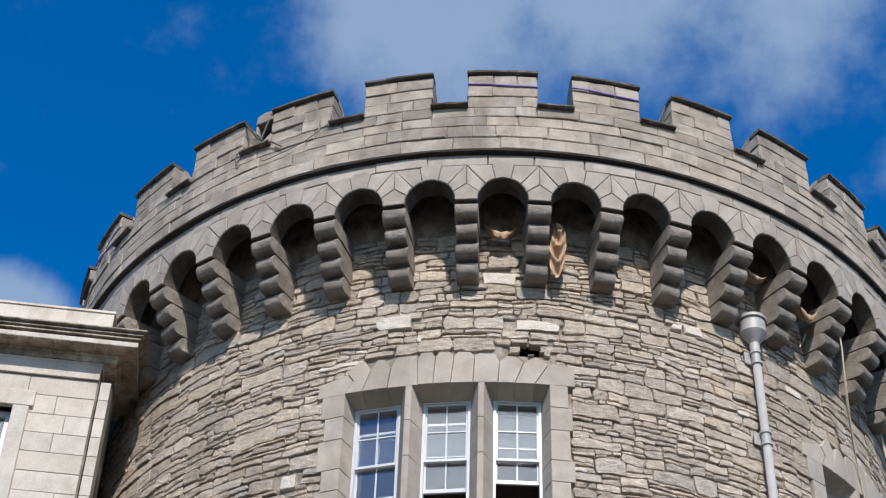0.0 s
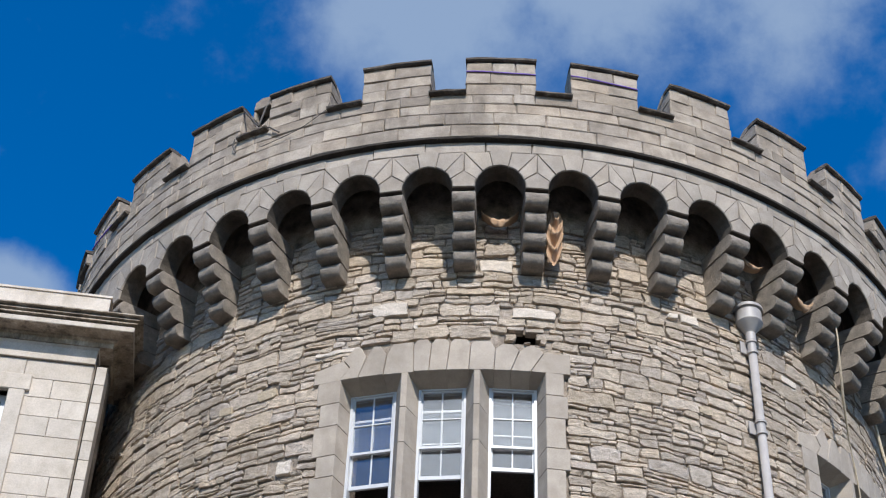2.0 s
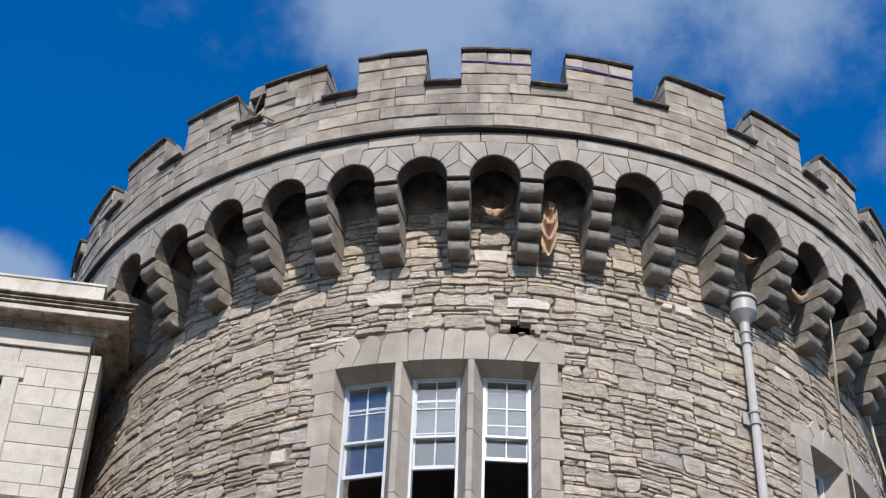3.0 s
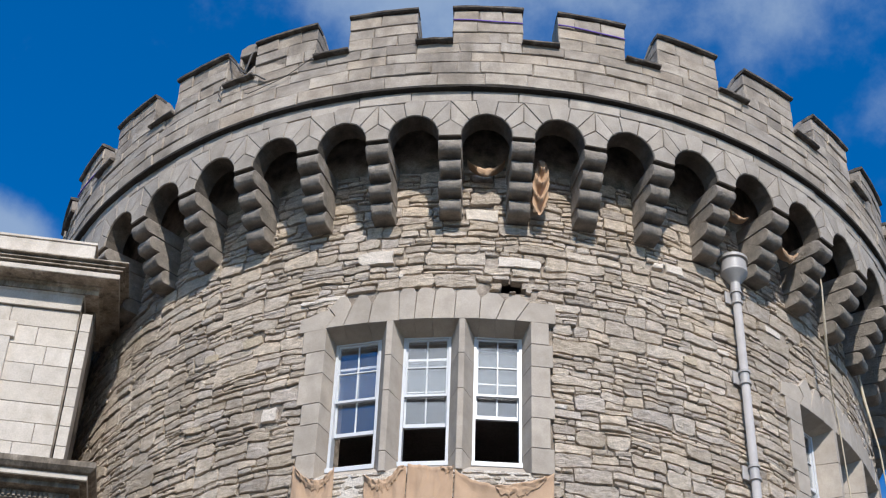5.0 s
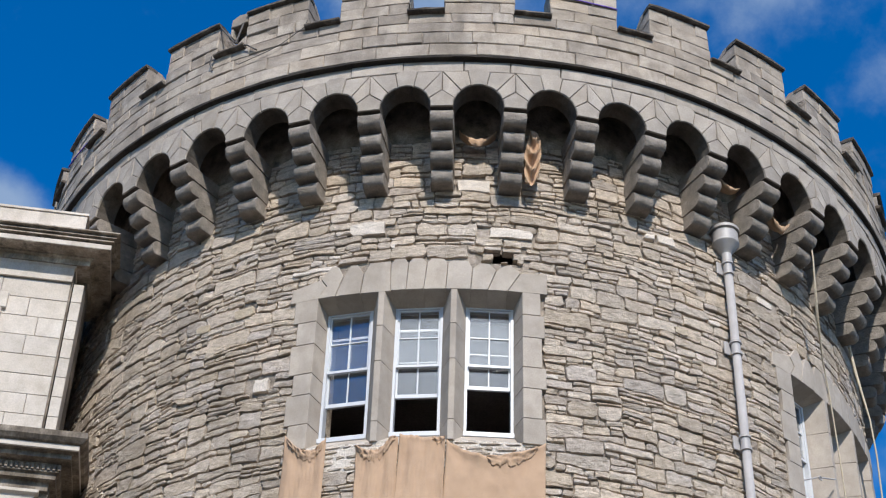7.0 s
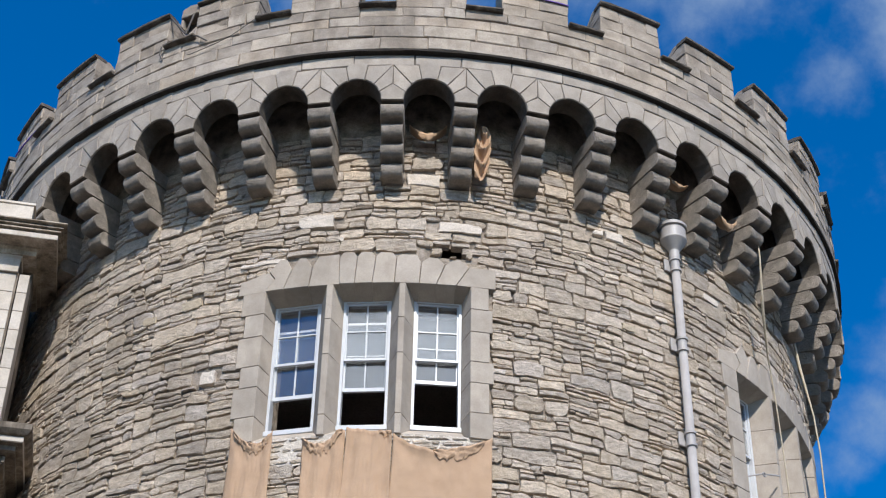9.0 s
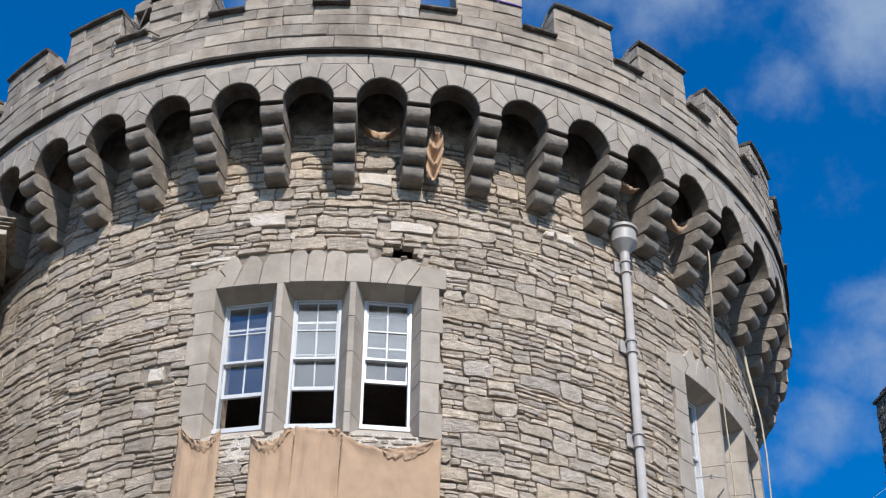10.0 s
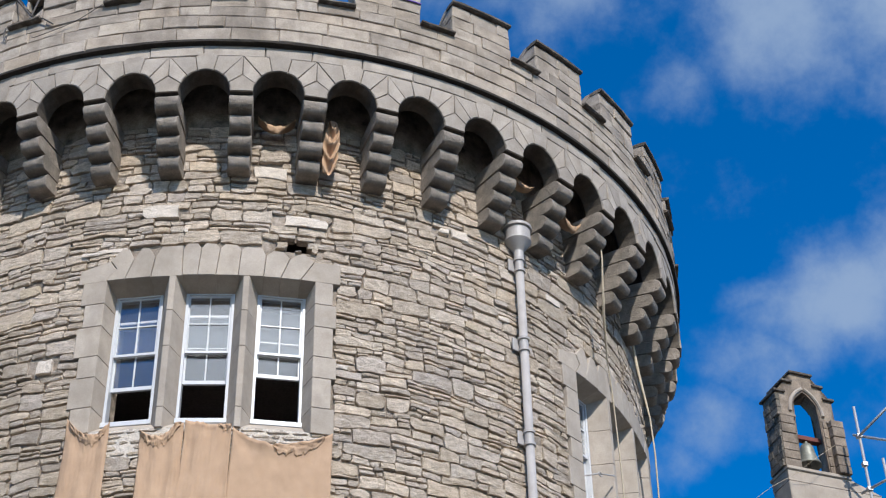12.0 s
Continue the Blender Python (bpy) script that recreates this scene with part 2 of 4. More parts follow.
def empty(name, place=(0, 0, 0), parent=None):
    o = new(name)
    o.location = place
    o.parent = parent
    return o


def drum(th, r, z):
    """A point of the tower, from its axis: degrees from the side that faces the camera, radius, height."""
    a = radians(th)
    return Vector((r * math.sin(a), -r * math.cos(a), z))


def prism(bm, back, rim, front):
    """Closed piece from three loops of points: back, edge and the inset front."""
    loops = [[bm.verts.new(p) for p in loop] for loop in (back, rim, front)]
    n = len(back)
    for a, b in zip(loops, loops[1:]):
        for i in range(n):
            j = (i + 1) % n
            bm.faces.new((a[i], a[j], b[j], b[i]))
    bm.faces.new(loops[0][::-1])
    bm.faces.new(loops[-1])


def slab(bm, pts, r0, r1, edge=0.012, gap=0.004, wob=0.0, rnd=random):
    """A stone of the curved wall: outline in (degrees, height), from radius r0 to r1, chamfered, a joint left round it."""
    ct, cz = sum(p[0] for p in pts) / len(pts), sum(p[1] for p in pts) / len(pts)
    k = radians(1) * r1

    def shrunk(by):
        out = []
        for t, z in pts:
            dx, dz = (t - ct) * k, z - cz
            d = math.hypot(dx, dz) or 1.0
            # keep square corners: move by the same amount along both axes
            sx = max(0.0, abs(dx) - by) / (abs(dx) or 1)
            sz = max(0.0, abs(dz) - by) / (abs(dz) or 1)
            out.append((ct + (t - ct) * sx, cz + (z - cz) * sz))
        return out
    a, b = shrunk(gap), shrunk(gap + edge)
    jit = [rnd.uniform(-wob, wob) for _ in pts]
    prism(bm, [drum(t, r0, z) for t, z in a], [drum(t, r1 - edge + j, z) for (t, z), j in zip(a, jit)], [drum(t, r1 + j, z) for (t, z), j in zip(b, jit)])


def box(bm, x0, x1, y0, y1, z0, z1, bevel=0.0):
    made = bmesh.ops.create_cube(bm, size=1.0)["verts"]
    for v in made:
        v.co = Vector(((x0 + x1) / 2 + v.co.x * (x1 - x0), (y0 + y1) / 2 + v.co.y * (y1 - y0), (z0 + z1) / 2 + v.co.z * (z1 - z0)))
    if bevel:
        edges = list({e for v in made for e in v.link_edges})
        bmesh.ops.bevel(bm, geom=edges, offset=bevel, segments=1, affect="EDGES", profile=0.5)


def lathe(bm, profile, n=24, at=(0, 0, 0)):
    rings = []
    for r, z in profile:
        rings.append([bm.verts.new((at[0] + r * math.cos(2 * math.pi * i / n), at[1] + r * math.sin(2 * math.pi * i / n), at[2] + z)) for i in range(n)])
    for a, b in zip(rings, rings[1:]):
        for i in range(n):
            bm.faces.new((a[i], a[(i + 1) % n], b[(i + 1) % n], b[i]))
    bm.faces.new(rings[0][::-1])
    bm.faces.new(rings[-1])


def tube(bm, pts, r, n=8):
    """A round bar or rope along points."""
    pts = [Vector(p) for p in pts]
    rings = []
    for i, p in enumerate(pts):
        way = (pts[min(i + 1, len(pts) - 1)] - pts[max(i - 1, 0)]).normalized()
        side = way.cross(Vector((0.3, 0.9, 0.2))).normalized()
        up = way.cross(side)
        rad = r[i] if isinstance(r, list) else r
        rings.append([bm.verts.new(p + side * rad * math.cos(2 * math.pi * k / n) + up * rad * math.sin(2 * math.pi * k / n)) for k in range(n)])
    for a, b in zip(rings, rings[1:]):
        for i in range(n):
            bm.faces.new((a[i], a[(i + 1) % n], b[(i + 1) % n], b[i]))
    bm.faces.new(rings[0][::-1])
    bm.faces.new(rings[-1])


def smooth(ob, on=True):
    for p in ob.data.polygons:
        p.use_smooth = on
    return ob


# ---- the tower ----
AXIS = (0.0, 27.0, 0.0)
R_WALL, R_CORE, R_ARCH, R_PAR = 7.38, 7.340, 8.24, 8.31
Z_IMPOST, Z_CROWN, Z_SPAN, Z_STRING, Z_SILL, Z_TOP = 19.13, 19.585, 19.87, 20.12, 21.13, 21.87
BAY0, MERLON0, WIN2 = 0.95, 0.87, 61.0
OPEN0, OPEN1, OPEN_LOW, OPEN_HIGH = -17.26, 6.5, 13.63, 16.19

ground_bm = bmesh.new()
bmesh.ops.create_grid(ground_bm, x_segments=8, y_segments=8, size=1500)
tagged(link_mesh("ground", ground_bm, asphalt, None, "dark grey asphalt yard round the tower"), category="ground", kind="structure")

tower = tagged(empty("round_tower", AXIS), "grey limestone rubble castle tower with corbelled battlements", "tower")

# shell of the wall with its two window openings, and the dim room within
bm = bmesh.new()
holes = [(OPEN0, OPEN1), (OPEN0 + WIN2, OPEN1 + WIN2)]
cuts = sorted({float(a) for a in range(-180, 180, 3)} | {h for pair in holes for h in pair} | {2.9, 6.0})
levels = [0.0, 6.0, OPEN_LOW, OPEN_HIGH, 16.75, 16.94, 20.75]
GAP = (2.9, 6.0)                           # a fallen stone leaves a hole
for rad, flip in ((R_CORE, False), (6.55, True)):
    grid = {(i, j): bm.verts.new(drum(t, rad, z)) for i, t in enumerate(cuts) for j, z in enumerate(levels)}
    for i, t in enumerate(cuts):
        i2 = (i + 1) % len(cuts)
        mid = t + 0.01
        for j in range(len(levels) - 1):
            if j == 2 and any(a <= mid < b for a, b in holes):
                continue
            if j == 4 and not flip and GAP[0] <= mid < GAP[1]:
                continue
            f = (grid[i, j], grid[i2, j], grid[i2, j + 1], grid[i, j + 1])
            bm.faces.new(f if not flip else f[::-1])
for a, b in holes:
    for t in (a, b):
        bm.faces.new([bm.verts.new(drum(t, r, z)) for r, z in ((6.55, OPEN_LOW), (R_CORE, OPEN_LOW), (R_CORE, OPEN_HIGH), (6.55, OPEN_HIGH))])
    inner = [c for c in cuts if a <= c <= b]
    for z in (OPEN_LOW, OPEN_HIGH):
        for t0, t1 in zip(inner, inner[1:]):
            bm.faces.new([bm.verts.new(drum(t, r, z)) for t, r in ((t0, 6.55), (t0, R_CORE), (t1, R_CORE), (t1, 6.55))])
wall = part("wall", bm, mortar, tower, "rubble wall of grey limestone with deep dark joints")

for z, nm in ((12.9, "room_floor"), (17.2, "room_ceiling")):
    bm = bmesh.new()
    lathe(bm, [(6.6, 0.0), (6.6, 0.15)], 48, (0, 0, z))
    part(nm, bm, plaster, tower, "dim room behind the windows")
bm = bmesh.new()
lathe(bm, [(7.92, 0.0), (7.92, 0.12)], 72, (0, 0, 20.70))
part("roof_deck", bm, slate, tower)


# ---- corbels: four roll-nosed stones, each stepping out over the one below ----
ROLL = 0.264


def roll_stone(i):
    zt, nose, rr, deep = Z_IMPOST + 0.008 - ROLL * i, 8.200 - 0.166 * i, ROLL / 2 - 0.004, 0.110
    prof = [(7.25, zt)] + [(nose - deep + deep * math.cos(radians(90 - 12 * k)), zt - ROLL / 2 + rr * math.sin(radians(90 - 12 * k))) for k in range(16)] + [(7.25, zt - ROLL + 0.008)]
    bm = bmesh.new()
    half = 0.174 + (0.006, -0.007, 0.004, -0.004)[i]
    slices = []
    for x, shrink in ((-half, 0.006), (-half + 0.008, 0.0), (-0.12, 0.0), (-0.06, 0.0), (0.0, 0.0), (0.06, 0.0), (0.12, 0.0), (half - 0.008, 0.0), (half, 0.006)):
        line = []
        for k, (r, z) in enumerate(prof):
            zc = z + shrink * (0.6 if z < zt - ROLL / 2 else -0.6)
            p = Vector((x, -(r - (shrink if 0 < k < 17 else 0.0)), zc))
            line.append(bm.verts.new(p + noise.noise_vector(p * 7) * 0.010 + noise.noise_vector(p * 23) * 0.005))
        slices.append(line)
    for sa, sb in zip(slices, slices[1:]):
        for k in range(len(prof)):
            j = (k + 1) % len(prof)
            bm.faces.new((sa[k], sa[j], sb[j], sb[k]))
    for loop in (slices[0][::-1], slices[-1]):
        bmesh.ops.triangulate(bm, faces=[bm.faces.new(loop)])
    return bm


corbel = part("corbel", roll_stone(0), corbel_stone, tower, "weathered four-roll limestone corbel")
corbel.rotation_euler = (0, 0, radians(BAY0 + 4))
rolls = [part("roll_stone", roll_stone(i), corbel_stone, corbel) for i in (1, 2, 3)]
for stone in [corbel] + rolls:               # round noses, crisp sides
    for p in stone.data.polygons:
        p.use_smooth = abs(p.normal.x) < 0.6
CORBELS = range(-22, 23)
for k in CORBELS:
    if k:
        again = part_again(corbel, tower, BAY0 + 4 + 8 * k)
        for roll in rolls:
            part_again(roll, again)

# ---- arcade on the corbels ----
HALF = 2.76


def arch_at(deg):
    return HALF * math.cos(radians(deg)), Z_IMPOST + (Z_CROWN - Z_IMPOST) * math.sin(radians(deg))


# bay backing and underside, coloured dark for the shade inside the arch
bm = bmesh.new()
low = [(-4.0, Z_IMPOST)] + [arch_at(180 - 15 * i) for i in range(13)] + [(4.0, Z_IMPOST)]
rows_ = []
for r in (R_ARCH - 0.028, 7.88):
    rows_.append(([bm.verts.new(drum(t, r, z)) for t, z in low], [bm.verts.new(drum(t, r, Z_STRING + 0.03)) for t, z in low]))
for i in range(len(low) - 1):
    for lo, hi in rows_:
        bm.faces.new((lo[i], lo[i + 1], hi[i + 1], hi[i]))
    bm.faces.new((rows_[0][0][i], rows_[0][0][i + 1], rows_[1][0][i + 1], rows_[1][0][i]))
bay = part("arch_bay", bm, soffit_shade, tower, "round-headed machicolation arch of cut limestone")
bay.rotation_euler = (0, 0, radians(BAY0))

J = (4.0, 19.47)
APEX = (4.0, Z_SPAN)
pieces = []
pieces.append([arch_at(72), arch_at(81), arch_at(90), arch_at(99), arch_at(108), (-1.25, Z_SPAN), (-0.75, Z_SPAN + 0.07), (0.75, Z_SPAN + 0.07), (1.25, Z_SPAN)][::-1])
for s in (1, -1):
    for ps in ([arch_at(22), arch_at(34), arch_at(46), APEX, J], [arch_at(46), arch_at(55), arch_at(64), arch_at(72), (1.25, Z_SPAN), APEX]):
        pieces.append([(s * t, z) for t, z in ps])
pieces.append([(HALF, Z_IMPOST), arch_at(11), arch_at(22), J, (8 - arch_at(22)[0], arch_at(22)[1]), (8 - arch_at(11)[0], arch_at(11)[1]), (8 - HALF, Z_IMPOST)])
KK = radians(1) * R_ARCH


def voussoir(ps, seed):
    """One arch stone from its outline, chamfered, its corners and face a little uneven."""
    rv = random.Random(seed)
    ct, cz = sum(p[0] for p in ps) / len(ps), sum(p[1] for p in ps) / len(ps)
    slip = [rv.uniform(0.0, 0.007) for _ in ps]
    out = rv.uniform(-0.010, 0.006)

    def toward(by):
        ring = []
        for (t, z), more in zip(ps, slip):
            d = math.hypot((t - ct) * KK, z - cz)
            ring.append((ct + (t - ct) * (1 - (by + more) / d), cz + (z - cz) * (1 - (by + more) / d)))
        return ring
    bm = bmesh.new()
    a, b = toward(0.0035), toward(0.013)
    prism(bm, [drum(t, R_ARCH - 0.10, z) for t, z in a], [drum(t, R_ARCH - 0.010 + out, z) for t, z in a], [drum(t, R_ARCH + out, z) for t, z in b])
    return bm


sets = [[part("voussoir", voussoir(ps, 10 * n + i), arch_stone, bay) for i, ps in enumerate(pieces)] if n == 0 else [voussoir(ps, 10 * n + i) for i, ps in enumerate(pieces)] for n in range(4)]
rb = random.Random(3)
for k in CORBELS:
    if k == 0:
        continue
    again = part_again(bay, tower, BAY0 + 8 * k)
    kind = rb.choice((0, 1, 2, 3))
    for i, v in enumerate(sets[kind]):
        if isinstance(v, bmesh.types.BMesh):
            sets[kind][i] = part("voussoir", v, arch_stone, again)
        else:
            part_again(v, again)

# ---- parapet: band course under the string, ashlar courses, merlons ----
rnd = random.Random(5)
bm = bmesh.new()
ring = [(-180 + 2 * i) for i in range(181)]
for t0, t1 in zip(ring, ring[1:]):
    q = []
    for r, z in ((R_PAR - 0.03, Z_STRING), (R_PAR - 0.03, Z_SILL), (7.90, Z_SILL), (7.90, Z_STRING)):
        q.append((bm.verts.new(drum(t0, r, z)), bm.verts.new(drum(t1, r, z))))
    for i in range(4):
        j = (i + 1) % 4
        bm.faces.new((q[i][0], q[i][1], q[j][1], q[j][0]))
bmesh.ops.remove_doubles(bm, verts=bm.verts, dist=1e-4)
parapet = part("parapet", bm, mortar, tower, "ashlar parapet of squared grey limestone")


def course(parent, z0, z1, r0, r1, t0, t1, wide, slack, name="block", mat=None, wob=0.006, lift=0.0):
    t = t0
    while t < t1 - 0.2:
        w = wide * rnd.uniform(1 - slack, 1 + slack)
        e = t1 if t1 - (t + w) < wide * 0.45 else t + w
        bm = bmesh.new()
        dr = rnd.uniform(-0.018, 0.010)
        ju = lambda: rnd.uniform(-0.011, 0.011)
        slab(bm, [(t + 8 * ju(), z0 + ju()), ((t + e) / 2, z0 + ju()), (e + 8 * ju(), z0 + ju()), (e + 8 * ju(), z1 + ju()), ((t + e) / 2, z1 + ju()), (t + 8 * ju(), z1 + ju())], r0, r1 + dr, rnd.uniform(0.005, 0.016), 0.005, wob, rnd)
        part(name, bm, mat or ashlar, parent)
        t = e


course(parapet, Z_SPAN + 0.002, Z_STRING - 0.02, 7.95, R_ARCH + 0.004, -180, 180, 5.4, 0.25, mat=arch_stone)
zs = [Z_STRING + 0.035, 20.43, 20.69, 20.91, Z_SILL]
for k in range(4):
    course(parapet, zs[k], zs[k + 1], 7.95, R_PAR, -178.7 - k * 1.3, 181.3 - k * 1.3, (4.9, 4.2, 5.2, 3.8)[k], 0.4)
# thin projecting string; the shadow under it is put into its black colour
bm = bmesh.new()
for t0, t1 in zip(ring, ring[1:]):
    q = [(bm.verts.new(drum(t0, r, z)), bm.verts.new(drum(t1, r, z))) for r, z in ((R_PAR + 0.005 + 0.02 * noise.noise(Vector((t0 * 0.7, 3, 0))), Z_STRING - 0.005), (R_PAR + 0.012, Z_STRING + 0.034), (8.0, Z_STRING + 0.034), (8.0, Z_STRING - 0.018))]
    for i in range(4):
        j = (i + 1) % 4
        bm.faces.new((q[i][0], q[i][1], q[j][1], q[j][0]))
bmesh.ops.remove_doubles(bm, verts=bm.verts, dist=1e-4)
part("string_course", bm, shade_black, tower, "thin weathered string course with its shadow painted black")


def saddle(bm, t0, t1, r0, r1, z0, thick, rise, n=4, jag=0.0):
    """A coping with a low ridge along its middle."""
    mid = (r0 + r1) / 2
    prof = [(r1 - 0.03, z0), (r1, z0 + 0.02), (r1, z0 + thick), (mid, z0 + thick + rise), (r0, z0 + thick), (r0, z0)]
    rows = []
    for i in range(n + 1):
        t = t0 + (t1 - t0) * i / n
        rows.append([bm.verts.new(drum(t, r + rnd.uniform(-jag, jag), z + rnd.uniform(-jag, jag))) for r, z in prof])
    for a, b in zip(rows, rows[1:]):
        for i in range(len(prof)):
            j = (i + 1) % len(prof)
            bm.faces.new((a[i], a[j], b[j], b[i]))
    bm.faces.new(rows[0][::-1])
    bm.faces.new(rows[-1])


MERLON_HALF = 3.97
for k in range(-15, 15):
    c = MERLON0 + 11.93 * k
    a, b = c - MERLON_HALF, c + MERLON_HALF
    bm = bmesh.new()
    slab(bm, [(a, Z_SILL - 0.02), (c, Z_SILL - 0.02), (b, Z_SILL - 0.02), (b, Z_TOP), (c, Z_TOP), (a, Z_TOP)], 7.88, R_PAR - 0.02, 0.004, 0.01)
    mer = part("merlon", bm, mortar, tower, "squared limestone merlon under a dark saddleback coping")
    z = Z_SILL - 0.01
    for h, wide in ((0.25, 3.1), (0.24, 3.9), (Z_TOP - Z_SILL - 0.48, 2.9)):
        course(mer, z, z + h, 7.86, R_PAR, a, b, wide, 0.35)
        z += h
    bm = bmesh.new()
    saddle(bm, a - 0.05, b + 0.05, R_PAR - 0.20, R_PAR + 0.060, Z_TOP, 0.060, 0.012, 6, 0.005)
    cope = part("coping", bm, coping_stone, mer, "dark lichen-stained coping")
    bm = bmesh.new()
    rows = []
    for i in range(7):
        t = a + (b - a) * i / 6
        rows.append([bm.verts.new(drum(t, r, z + rnd.uniform(-0.006, 0.006))) for r, z in ((R_PAR - 0.19, Z_TOP - 0.01), (R_PAR - 0.19, Z_TOP + 0.066), (8.02, Z_TOP + 0.068), (7.84, Z_TOP - 0.06), (7.84, Z_TOP - 0.12))])
    for p, q in zip(rows, rows[1:]):
        for i in range(5):
            j = (i + 1) % 5
            bm.faces.new((p[i], p[j], q[j], q[i]))
    bm.faces.new(rows[0][::-1])
    bm.faces.new(rows[-1])
    part("coping_back", bm, ashlar, cope, "pale weathered back of the coping")
    bm = bmesh.new()
    saddle(bm, b - 0.1, a + 11.93 + 0.1, 7.80, R_PAR + 0.085, Z_SILL - 0.02, 0.050, 0.05, 4, 0.007)
    part("crenel_sill", bm, coping_stone, tower, "dark sill stone between merlons")

# a round socket in one merlon: a black plug paints the shade inside
bm = bmesh.new()
tube(bm, [drum(13.1, 8.20, 21.78), drum(13.1, R_PAR + 0.006, 21.78)], 0.036, 10)
part("socket", bm, shade_black, tower, "round socket in a merlon, its shade drawn as a black plug")

# ---- windows: three sash lights between chamfered stone mullions ----
LIGHTS = [-13.95, -5.5, 2.93]
LW = 2.86                                   # half width of a light in degrees at its frame
R_FRAME = 7.10


def bars(bm, x0, x1, z0, z1, y0, y1, side, top, low, cols=2, rows=2, thin=0.018):
    """A sash: stiles, rails and glazing bars, laid out in the plane of the light."""
    box(bm, x0, x0 + side, y0, y1, z0, z1)
    box(bm, x1 - side, x1, y0, y1, z0, z1)
    box(bm, x0 + side, x1 - side, y0, y1, z1 - top, z1)
    box(bm, x0 + side, x1 - side, y0, y1, z0, z0 + low)
    for i in range(1, cols):
        x = x0 + side + (x1 - x0 - 2 * side) * i / cols
        box(bm, x - thin / 2, x + thin / 2, y0 + 0.006, y1 - 0.004, z0 + low, z1 - top)
    for i in range(1, rows):
        z = z0 + low + (z1 - top - z0 - low) * i / rows
        box(bm, x0 + side, x1 - side, y0 + 0.004, y1 - 0.006, z - thin / 2, z + thin / 2)


def window_light(parent, th, raised):
    """A white sash window with its lower sash pushed up."""
    w = R_FRAME * math.sin(radians(LW))
    z0, z1 = 13.84, 16.12
    hold = empty("sash_window", drum(th, R_FRAME, 0), parent)
    hold.rotation_euler = (0, 0, radians(th))
    tagged(hold, "white painted timber sash window, lower sash pushed up")
    bm = bmesh.new()
    box(bm, -w, -w + 0.042, 0.0, 0.16, z0, z1, 0.004)
    box(bm, w - 0.042, w, 0.0, 0.16, z0, z1, 0.004)
    box(bm, -w + 0.042, w - 0.042, 0.0, 0.16, z1 - 0.05, z1, 0.004)
    box(bm, -w - 0.01, w + 0.01, -0.05, 0.16, z0 - 0.005, z0 + 0.075, 0.006)
    part("frame", bm, white_paint, hold)
    x = w - 0.042
    mid = 15.06
    bm = bmesh.new()
    bars(bm, -x, x, mid, z1 - 0.05, 0.03, 0.075, 0.024, 0.03, 0.04)
    part("upper_sash", bm, white_paint, hold)
    bm = bmesh.new()
    lo = z0 + 0.06 + raised
    bars(bm, -x, x, lo, lo + 1.2, 0.085, 0.13, 0.024, 0.04, 0.06)
    part("lower_sash", bm, white_paint, hold)
    for nm, a, b, y in (("upper_pane", mid + 0.02, z1 - 0.07, 0.052), ("lower_pane", lo + 0.03, lo + 1.18, 0.108)):
        bm = bmesh.new()
        box(bm, -x + 0.02, x - 0.02, y - 0.002, y + 0.002, a, b)
        pane = part(nm, bm, glass, hold)
        pane.visible_shadow = False
    return hold


def stone_prism(bm, poly, z0, z1, edge=0.01):
    """An upright stone from its plan, given in (degrees, radius)."""
    lo = [bm.verts.new(drum(t, r, z0 + 0.003)) for t, r in poly]
    hi = [bm.verts.new(drum(t, r, z1 - 0.003)) for t, r in poly]
    n = len(poly)
    for i in range(n):
        j = (i + 1) % n
        bm.faces.new((lo[i], lo[j], hi[j], hi[i]))
    bm.faces.new(lo[::-1])
    bm.faces.new(hi)
    bmesh.ops.bevel(bm, geom=list(bm.edges), offset=edge, segments=1, affect="EDGES")


